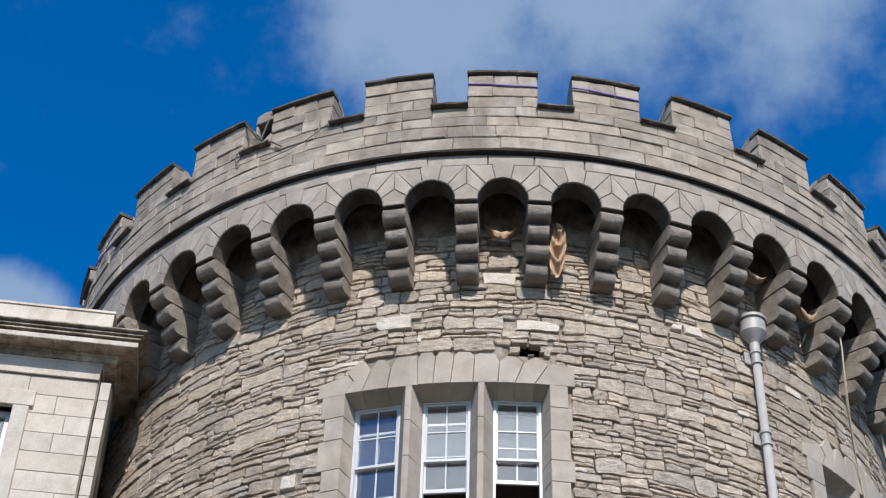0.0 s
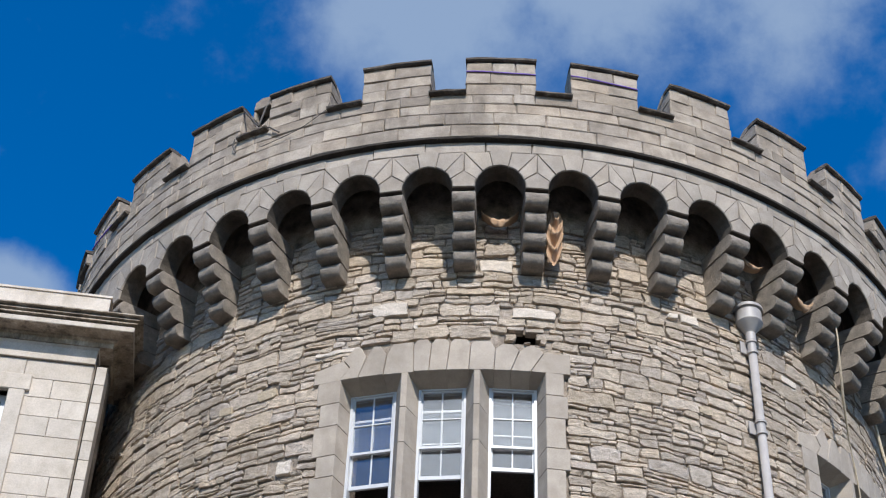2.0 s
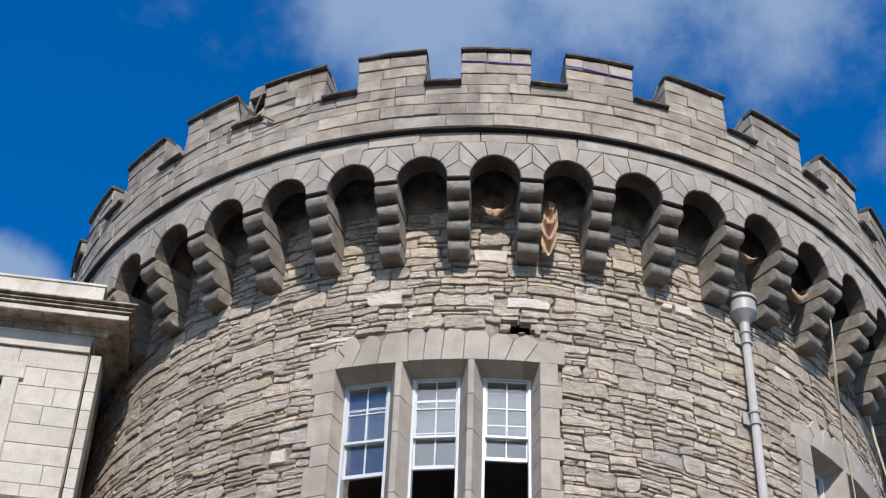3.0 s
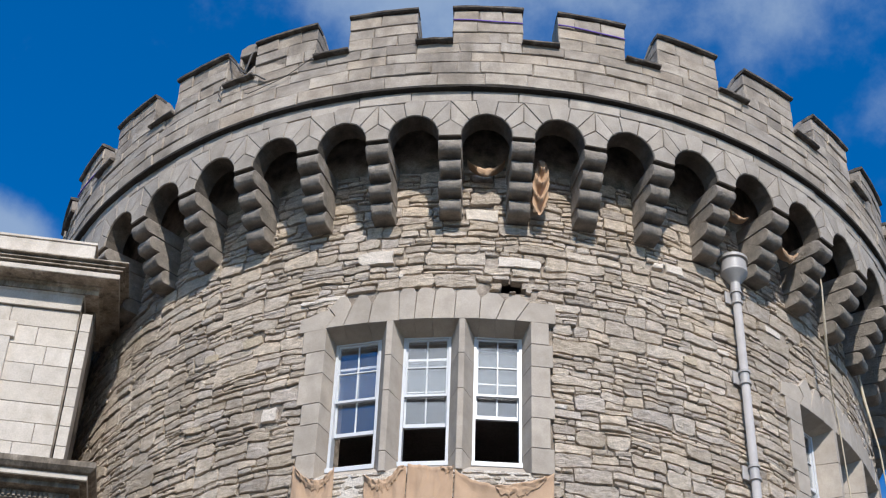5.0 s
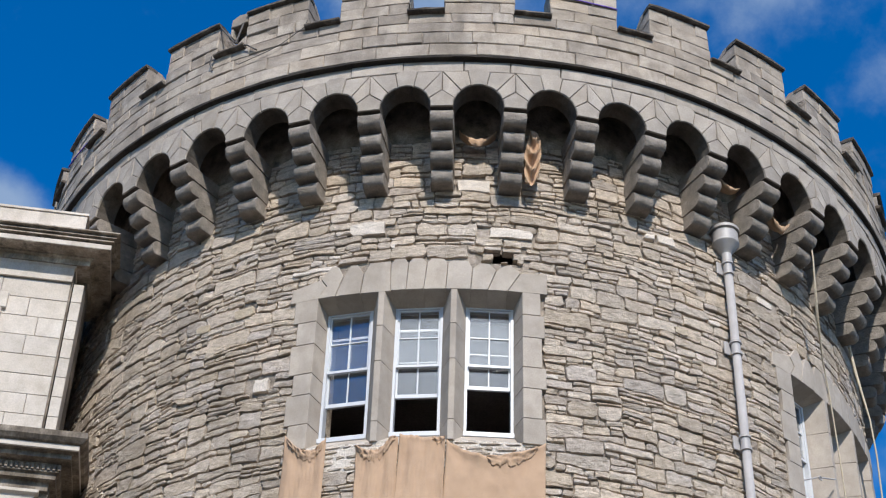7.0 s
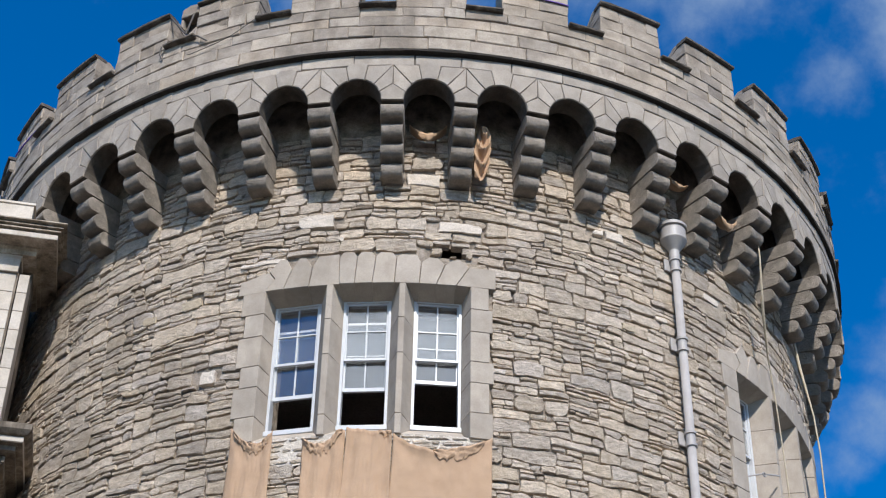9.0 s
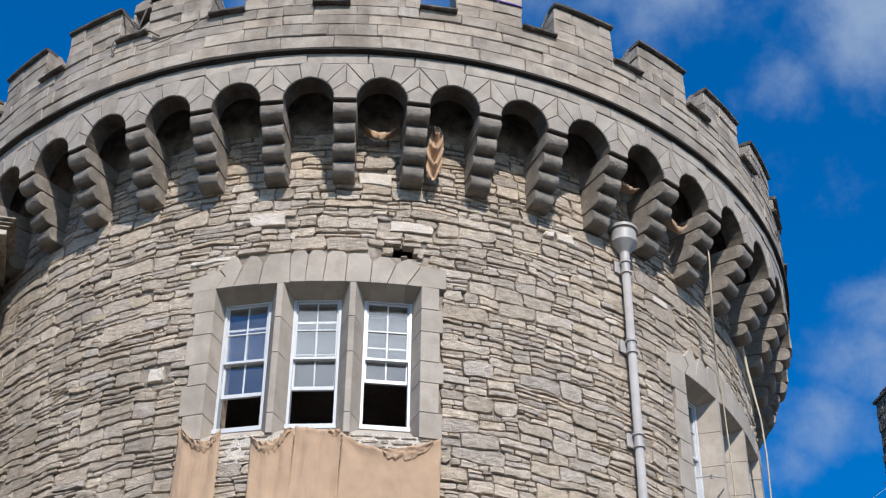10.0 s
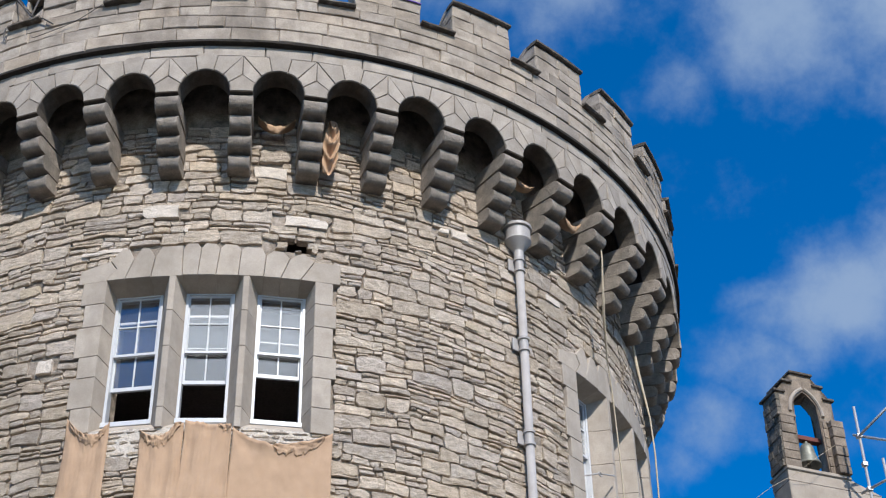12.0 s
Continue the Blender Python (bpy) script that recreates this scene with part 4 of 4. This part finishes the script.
# eared window surround with a white sash
for x0, x1, z0, z1 in ((OPW1, OPW1 + 0.24, 13.85, 15.95), (OPW0 - 0.24, OPW0, 13.85, 15.95), (OPW0 - 0.30, OPW1 + 0.30, 15.95, 16.24)):
    bm = bmesh.new()
    box(bm, x0, x1, -0.06, 0.3, z0, z1, 0.012)
    part("surround", bm, portland, house)
bm = bmesh.new()
bars(bm, OPW0, OPW1, 13.9, 15.95, 0.16, 0.24, 0.10, 0.10, 0.1, 3, 4, 0.03)
sash = part("window_frame", bm, white_paint, house, "white sash window frame")
bm = bmesh.new()
box(bm, OPW0 + 0.05, OPW1 - 0.05, 0.19, 0.196, 13.95, 15.9)
part("pane", bm, glass, sash).visible_shadow = False

# ---- far bell gable, its wall and scaffolding ----
G0 = Vector((11.96, 29.84, 1.17))
LEAN = (0.965, 1.0, 0.947)
gable = tagged(empty("bell_gable", G0), "stepped limestone bell gable with a pointed opening", "bell gable")
GAZ = 13.8
gable.rotation_euler, gable.scale = (0, 0, radians(GAZ)), LEAN
MID = 0.28
DEPTH = 0.56


def gable_half(s):
    """Half of the gable's face, from the axis of the pointed opening outwards."""
    arc = []
    for i in range(9):                       # pointed arch: springs at 20.75, apex 21.43
        a = radians(60 * i / 8)
        arc.append((MID + s * (0.72 * math.cos(a) - 0.36), 20.93 + 0.60 * math.sin(a) / 0.866))
    return [(MID + s * 0.36, 19.36)] + arc + [(MID, 22.0), (MID + s * 0.27, 22.0), (MID + s * 0.27, 21.72), (MID + s * 0.50, 21.72), (MID + s * 0.50, 21.40), (MID + s * 0.74, 21.40), (MID + s * 0.74, 20.78), (MID + s * 0.70, 20.78), (MID + s * 0.70, 19.36)]


for s in (-1, 1):
    bm = bmesh.new()
    outl = gable_half(s)
    fr = [bm.verts.new((x, 0, z)) for x, z in outl]
    splay = [0.22] * 9 + [0.0] * (len(outl) - 9)      # the opening widens to the back
    bk = [bm.verts.new((x + s * w, DEPTH, z + (0.5 * w if z > 21 else 0.0))) for (x, z), w in zip(outl, splay)]
    for i in range(len(outl)):
        j = (i + 1) % len(outl)
        bm.faces.new((fr[i], fr[j], bk[j], bk[i]))
    for loop in (fr, bk):
        bmesh.ops.triangulate(bm, faces=[bm.faces.new(loop)])
    part("gable_wall", bm, gable_stone, gable)
# hood mould round the opening
bm = bmesh.new()
for s in (-1, 1):
    arc = [(MID + s * (0.80 * math.cos(radians(60 * i / 8)) - 0.37), 20.93 + 0.68 * math.sin(radians(60 * i / 8)) / 0.866) for i in range(9)]
    tube(bm, [(x, -0.01, z) for x, z in arc], 0.048, 8)
part("hood_mould", bm, surround_stone, gable)
for x0, x1, z in ((MID - 0.31, MID + 0.31, 22.0), (MID - 0.56, MID - 0.27, 21.72), (MID + 0.27, MID + 0.56, 21.72), (MID - 0.80, MID - 0.50, 21.40), (MID + 0.50, MID + 0.80, 21.40), (MID - 0.82, MID - 0.33, 20.74), (MID + 0.50, MID + 0.90, 20.74)):
    bm = bmesh.new()
    box(bm, x0, x1, -0.06, DEPTH + 0.06 if z > 21 else 0.1, z, z + 0.07, 0.012)
    part("step_coping", bm, coping_stone if z > 21 else gable_stone, gable)
rg = random.Random(4)
for s in (-1, 1):
    z = 19.37
    while z < 20.75:
        h = rg.uniform(0.2, 0.27)
        h = min(h, 20.80 - z)
        bm = bmesh.new()
        x0, x1 = (MID - 0.735 - 0.05 * (20.8 - z), MID - 0.385) if s < 0 else (MID + 0.52, MID + 0.84)
        box(bm, x0, x1, (-0.045 if s < 0 else -0.16) + rg.uniform(-0.01, 0.01), 0.1 if s < 0 else 0.3, z + 0.006, z + h - 0.006, 0.01)
        part("pier_stone", bm, gable_stone, gable)
        if s > 0:
            bm = bmesh.new()
            box(bm, MID + 0.378 + rg.uniform(0, 0.01), MID + 0.49, -0.03, 0.1, z + 0.006, z + h - 0.006, 0.01)
            part("jamb_stone", bm, gable_stone, gable)
        z += h
# rough side of the gable
for row in range(10):
    z = 19.38 + 0.2 * row
    y = -0.02
    while y < DEPTH - 0.06:
        w = min(rg.uniform(0.14, 0.3), DEPTH - y)
        out = 0.05 * max(0.0, 20.8 - z)
        bm = bmesh.new()
        box(bm, MID - 0.76 - out + rg.uniform(-0.03, 0.01), MID - 0.66, y, y + w - 0.012, z, z + 0.2 - rg.uniform(0.006, 0.02), 0.01)
        part("rubble_stone", bm, gable_rubble, gable)
        y += w
bm = bmesh.new()
box(bm, MID - 0.82, MID + 0.85, -0.10, DEPTH + 0.1, 19.27, 19.37, 0.02)
part("base_coping", bm, surround_stone, gable, "pale weathered coping under the bell opening")
bm = bmesh.new()
box(bm, MID - 0.80, MID + 1.6, -0.06, DEPTH + 0.05, -1.40, 19.0, 0.02)
lo = [bm.verts.new(v) for v in ((MID - 0.8, -0.06, 19.0), (MID + 1.6, -0.06, 19.0), (MID + 0.85, -0.06, 19.28), (MID - 0.8, -0.06, 19.28))]
hi = [bm.verts.new(v) for v in ((MID - 0.8, DEPTH + 0.05, 19.0), (MID + 1.6, DEPTH + 0.05, 19.0), (MID + 0.85, DEPTH + 0.05, 19.28), (MID - 0.8, DEPTH + 0.05, 19.28))]
for i in range(4):
    bm.faces.new((lo[i], lo[(i + 1) % 4], hi[(i + 1) % 4], hi[i]))
bm.faces.new(lo)
bm.faces.new(hi[::-1])
part("base_wall", bm, surround_stone, gable)
# bell on its beam
bell = tagged(empty("bell", G0), "grey-green bronze bell on a red beam in the gable", "bell")
bell.rotation_euler, bell.scale = (0, 0, radians(GAZ)), LEAN
bm = bmesh.new()
lathe(bm, [(0.05, 20.26), (0.12, 20.23), (0.16, 20.13), (0.18, 19.99), (0.22, 19.82), (0.275, 19.71), (0.285, 19.67), (0.255, 19.67), (0.15, 20.05)], 28, (MID + 0.03, 0.26, 0))
smooth(part("bell_body", bm, bronze, bell))
bm = bmesh.new()
lathe(bm, [(0.045, 20.25), (0.06, 20.29), (0.05, 20.34), (0.03, 20.36)], 14, (MID + 0.03, 0.26, 0))
part("crown", bm, bronze, bell)
bm = bmesh.new()
box(bm, MID - 0.42, MID + 0.42, 0.18, 0.34, 20.33, 20.45, 0.01)
part("beam", bm, red_beam, bell, "red oxide painted beam")
bm = bmesh.new()
tube(bm, [(MID + 0.03, 0.26, 20.0), (MID + 0.03, 0.26, 19.66)], [0.02, 0.045], 10)
part("clapper", bm, dark_iron, bell)
bm = bmesh.new()
tube(bm, [(9.6, 30.0, 17.9), (11.0, 29.5, 18.86), (11.6, 29.5, 19.22), (12.0, 29.35, 19.5), (12.6, 29.55, 20.0)], 0.005, 6)
tagged(link_mesh("bell_rope", bm, rope_fibre), "thin pale line strung to the bell gable", "rope")

scaffold = tagged(empty("scaffold", (13.0, 29.2, 0)), "galvanised steel tube scaffold", "scaffold")
for nm, a, b in (("standard", (0.02, 0.02, 0.0), (0.05, 0.02, 20.8)), ("standard", (0.42, -0.10, 0.0), (0.42, -0.10, 19.45)), ("brace", (-0.03, 0.0, 19.98), (1.5, -0.6, 21.4)), ("ledger", (-0.08, 0.06, 20.10), (2.6, -1.0, 19.05)),
               ("ledger", (-0.15, 0.06, 18.66), (2.2, -0.9, 19.72)), ("standard", (2.2, -0.9, 0.0), (2.2, -0.9, 21.5))):
    bm = bmesh.new()
    tube(bm, [a, b], 0.03, 12)
    smooth(part(nm, bm, galvanised, scaffold))
for z in (20.05, 19.35, 18.75):
    bm = bmesh.new()
    box(bm, -0.02, 0.10, -0.04, 0.07, z - 0.05, z + 0.05, 0.012)
    part("coupler", bm, galvanised, scaffold)

# ---- rubble stones of the tower wall, course by course ----
rnd = random.Random(21)
T0, T1 = -178.0, 182.0


def wave(i, th):
    return 0.06 * noise.noise(Vector((th * 0.09, i * 3.7, 1.0))) + 0.03 * noise.noise(Vector((th * 0.35, i * 5.1, 7.0)))


def blocked(z0, z1):
    """Stretches of a course that the two window surrounds take up."""
    z = (z0 + z1) / 2
    if z < 13.58 or z > 16.82:
        return []
    if z < 16.22:
        a, b = -19.6, 8.9
    else:
        a, b = -15.6, 5.0
    return [(a, b), (a + WIN2, b + WIN2)]


def rubble(bm, pts, r, rr, cleft=True):
    """One rough stone: uneven outline, sides into the mortar, a chipped rim and a cleft face whose foot stands proud."""
    k = radians(1) * R_WALL
    bent = []
    for t, z in pts:                          # the whole masonry is a little out of true
        n1, n2 = noise.noise_vector(Vector((t * k * 2.2, z * 3.0, 5.0))), noise.noise_vector(Vector((t * k * 7.0, z * 9.0, 9.0)))
        bent.append((t + (0.055 * n1.x + 0.014 * n2.x) / k, z + 0.040 * n1.y + 0.011 * n2.y))
    pts = bent
    ct, cz = sum(p[0] for p in pts) / len(pts), sum(p[1] for p in pts) / len(pts)
    k = radians(1) * r
    tilt_t, tilt_z = rr.uniform(-0.014, 0.014), rr.uniform(-0.020, 0.012)
    span_z = max(0.04, max(p[1] for p in pts) - min(p[1] for p in pts))
    span_t = max(0.05, (max(p[0] for p in pts) - min(p[0] for p in pts)) * k)
    rim = min(rr.choice((0.002, 0.004, 0.007, 0.012)), 0.17 * span_z)
    sx, sz = 1 - rim * 2.2 / span_t, 1 - rim * 2.2 / span_z
    back_, edge_, face_, heart_ = [], [], [], []
    for t, z in pts:
        lift = tilt_t * (t - ct) * k / span_t + tilt_z * (z - cz) / span_z
        back_.append(drum(t, 7.26, z))
        edge_.append(drum(t, r - rim * rr.uniform(0.7, 1.6) + lift, z))
        face_.append(drum(ct + (t - ct) * sx, r + lift + rr.uniform(-0.006, 0.005), cz + (z - cz) * sz))
        f = rr.uniform(0.42, 0.66)
        heart_.append(drum(ct + (t - ct) * f, r + lift * f + 0.002 + 0.011 * noise.noise(Vector((t * k * 9, z * 16, 2.0))), cz + (z - cz) * f))
    loops = [[bm.verts.new(p) for p in loop] for loop in ((back_, edge_, face_, heart_) if cleft else (back_, edge_, face_))]
    n = len(pts)
    for a, b in zip(loops, loops[1:]):
        for i in range(n):
            j = (i + 1) % n
            bm.faces.new((a[i], a[j], b[j], b[i]))
    mid = bm.verts.new(drum(ct + rr.uniform(-0.3, 0.3), r + rr.uniform(-0.004, 0.010), cz))
    f = loops[-1]
    for i in range(n):
        bm.faces.new((f[i], f[(i + 1) % n], mid))


def outline(t0, t1, lo, hi, rr):
    """An uneven outline between two bed lines: wavy edges, corners knocked off."""
    deg = 1 / (radians(1) * R_WALL)
    w, mid = (t1 - t0) / deg, (t0 + t1) / 2
    h = hi(mid) - lo(mid)
    g, v = rr.choice((0.001, 0.002, 0.005, 0.010)) * deg, rr.choice((0.0, 0.001, 0.004, 0.009))
    k = max(2, int(w / 0.09))
    j = min(0.018, h * 0.12)
    cut = [min(0.30 * h, 0.30 * w, rr.choice((0.008, 0.012, 0.02, 0.035, 0.06))) for _ in range(4)]
    a, b = t0 + g, t1 - g
    pts = []
    for i in range(k + 1):
        t = a + cut[0] * deg + (b - a - (cut[0] + cut[1]) * deg) * i / k
        pts.append((t, lo(t) + v + rr.uniform(0, j)))
    for f in (cut[1] / h, 0.5, 1 - cut[2] / h):
        pts.append((b + rr.uniform(-j, j * 0.4) * deg, lo(b) + (hi(b) - lo(b)) * f))
    for i in range(k + 1):
        t = b - cut[2] * deg - (b - a - (cut[2] + cut[3]) * deg) * i / k
        pts.append((t, hi(t) - v - rr.uniform(0, j * 1.3)))
    for f in (1 - cut[3] / h, 0.5, cut[0] / h):
        pts.append((a + rr.uniform(-j * 0.4, j) * deg, lo(a) + (hi(a) - lo(a)) * f))
    return pts


stones = []
DEG = radians(1) * R_WALL


def split(t0, t1, lo, hi, rr, depth=0):
    """Cut a stretch of a course into stones, lying or upright, as rubble is laid."""
    mid = (t0 + t1) / 2
    h, w = hi(mid) - lo(mid), (t1 - t0) * DEG
    if h > 0.30 or (h > 0.14 and rr.random() < 0.36):
        f = rr.uniform(0.3, 0.7)
        slope = rr.uniform(-0.02, 0.02) / max(w, 0.3)
        cut = lambda th: lo(th) + (hi(th) - lo(th)) * f + slope * (th - mid) * DEG
        split(t0, t1, lo, cut, rr, depth + 1)
        split(t0, t1, cut, hi, rr, depth + 1)
    elif w > 0.80 or (w > 3.1 * h and w > 0.28 and rr.random() < 0.7):
        m = t0 + (t1 - t0) * rr.uniform(0.32, 0.68)
        split(t0, m, lo, hi, rr, depth + 1)
        split(m, t1, lo, hi, rr, depth + 1)
    else:
        stones.append(outline(t0, t1, lo, hi, rr))


z, i = 0.0, 0
while z < 19.05:
    h = rnd.choice((0.16, 0.21, 0.26, 0.31, 0.37, 0.44))
    for edge_z in (11.5, 13.58, 16.22, 16.80):          # bring a bed to the sill and the heads
        if z < edge_z - 0.05 < z + h + 0.1:
            h = edge_z - z
    lo, hi = (lambda th, z=z, i=i: z + wave(i, th)), (lambda th, z=z, h=h, i=i: z + h + wave(i + 1, th))
    t = T0 + rnd.uniform(0, 3)
    for a, b in sorted(blocked(z, z + h)) + [(T1, T1 + 1)]:
        while t < a - 0.3:
            w = rnd.uniform(2.2, 7.5)
            e = a if a - (t + w) < 1.3 else t + w
            split(t, e, lo, hi, rnd)
            t = e
        t = b
    z, i = z + h, i + 1

# stones that stand out by their colour: degrees from and to, heights, kind
ODD = [
    (2.8, 7.8, 17.20, 17.40, stone_pale), (-1.4, 2.9, 18.08, 18.36, stone_pale), (-9.2, -8.5, 17.0, 17.10, stone_pale),
    (-24.4, -22.5, 14.73, 14.96, stone_pale), (8.6, 10.4, 14.71, 14.81, stone_pale), (-21.0, -15.2, 16.70, 16.82, stone_pale),
    (-14.2, -9.7, 17.31, 17.57, stone_pale), (22.0, 23.5, 17.68, 17.83, stone_pale), (23.6, 26.2, 17.66, 17.86, stone_pale),
    (30.2, 32.1, 16.40, 16.52, stone_pale), (38.6, 41.8, 17.27, 17.44, stone_pale), (-34.2, -32.1, 16.12, 16.30, stone_ochre),
    (-28.6, -25.7, 16.16, 16.36, stone_ochre), (25.1, 27.3, 16.0, 16.14, stone_ochre),
]
clear = [o[:4] for o in ODD] + [(2.2, 6.4, 16.70, 17.06)]
for t0, t1, z0, z1 in clear:
    stones = [p for p in stones if not (t0 < sum(q[0] for q in p) / len(p) < t1 and z0 < sum(q[1] for q in p) / len(p) < z1)]
odd = {}
for t0, t1, z0, z1, mat in ODD:
    odd[len(stones)] = mat
    stones.append(outline(t0, t1, lambda th, z0=z0: z0, lambda th, z1=z1: z1, rnd))

# slivers round the hole
for t0, t1, z0, z1 in ((1.7, 3.1, 16.75, 16.93), (2.0, 4.2, 16.97, 17.07), (4.3, 6.6, 16.96, 17.05), (6.1, 7.0, 16.74, 16.93), (4.0, 4.9, 16.735, 16.765)):
    stones.append(outline(t0, t1, lambda th, z0=z0: z0, lambda th, z1=z1: z1, rnd))

single, joined = [], []
for n_, pts in enumerate(stones):
    tm, zm = sum(p[0] for p in pts) / len(pts), sum(p[1] for p in pts) / len(pts)
    near_ = -26 < tm < 28 and 16.4 < zm < 18.7 or 9 < tm < 18 and 14 < zm < 16.5
    (single if n_ in odd or near_ and len(single) < 290 else joined).append(n_)
bm_far = bmesh.new()
rr = random.Random(33)
for n_ in joined:
    zc = sum(p[1] for p in stones[n_]) / len(stones[n_])
    rubble(bm_far, stones[n_], R_WALL + rr.triangular(-0.016, 0.032, 0.002), rr, zc > 11.0 and abs(stones[n_][0][0] - 5) < 100)
far_stones = part("rubble", bm_far, stone_rubble_far, wall)
tagged(far_stones, kind="stuff")
for n_ in single:
    bm = bmesh.new()
    rubble(bm, stones[n_], R_WALL + (0.026 if n_ in odd else rr.triangular(-0.016, 0.032, 0.002)), rr)
    part("rubble_stone", bm, odd.get(n_, stone_rubble), wall)

# fresh mortar under the sill
bm = bmesh.new()
n = 12
pts = [(-17.5 + 25.5 * k / n, 13.18 + 0.05 * math.sin(k * 2.1)) for k in range(n + 1)]
rows = [[bm.verts.new(drum(t, 7.396 + 0.006 * math.sin(t * 3), z)) for z in (zl, 13.62)] for t, zl in pts]
for a, b in zip(rows, rows[1:]):
    bm.faces.new((a[0], b[0], b[1], a[1]))
part("fresh_mortar", bm, mortar_pale, wall)

# small cobbles bedded in it
rc = random.Random(21)
for z, h in ((13.575, 0.05), (13.50, 0.075), (13.41, 0.07), (13.32, 0.08), (13.23, 0.075)):
    t = -17.4 + rc.uniform(0, 0.5)
    while t < 7.6:
        w = rc.uniform(0.9, 2.6)
        if rc.random() < 0.92:
            dz = rc.uniform(-0.012, 0.012)
            bm = bmesh.new()
            slab(bm, [(t + 0.1 * w, z - h / 2 + dz), (t + 0.85 * w, z - h / 2 + rc.uniform(0, 0.02)), (t + w, z + dz), (t + 0.8 * w, z + h / 2 - 0.006), (t + 0.2 * w, z + h / 2 + dz - 0.008), (t, z + 0.1 * h)], 7.34, 7.404 + rc.uniform(0, 0.008), 0.012, 0.004, 0.006)
            part("cobble", bm, stone_rubble, wall)
        t += w + rc.uniform(0.08, 0.25)
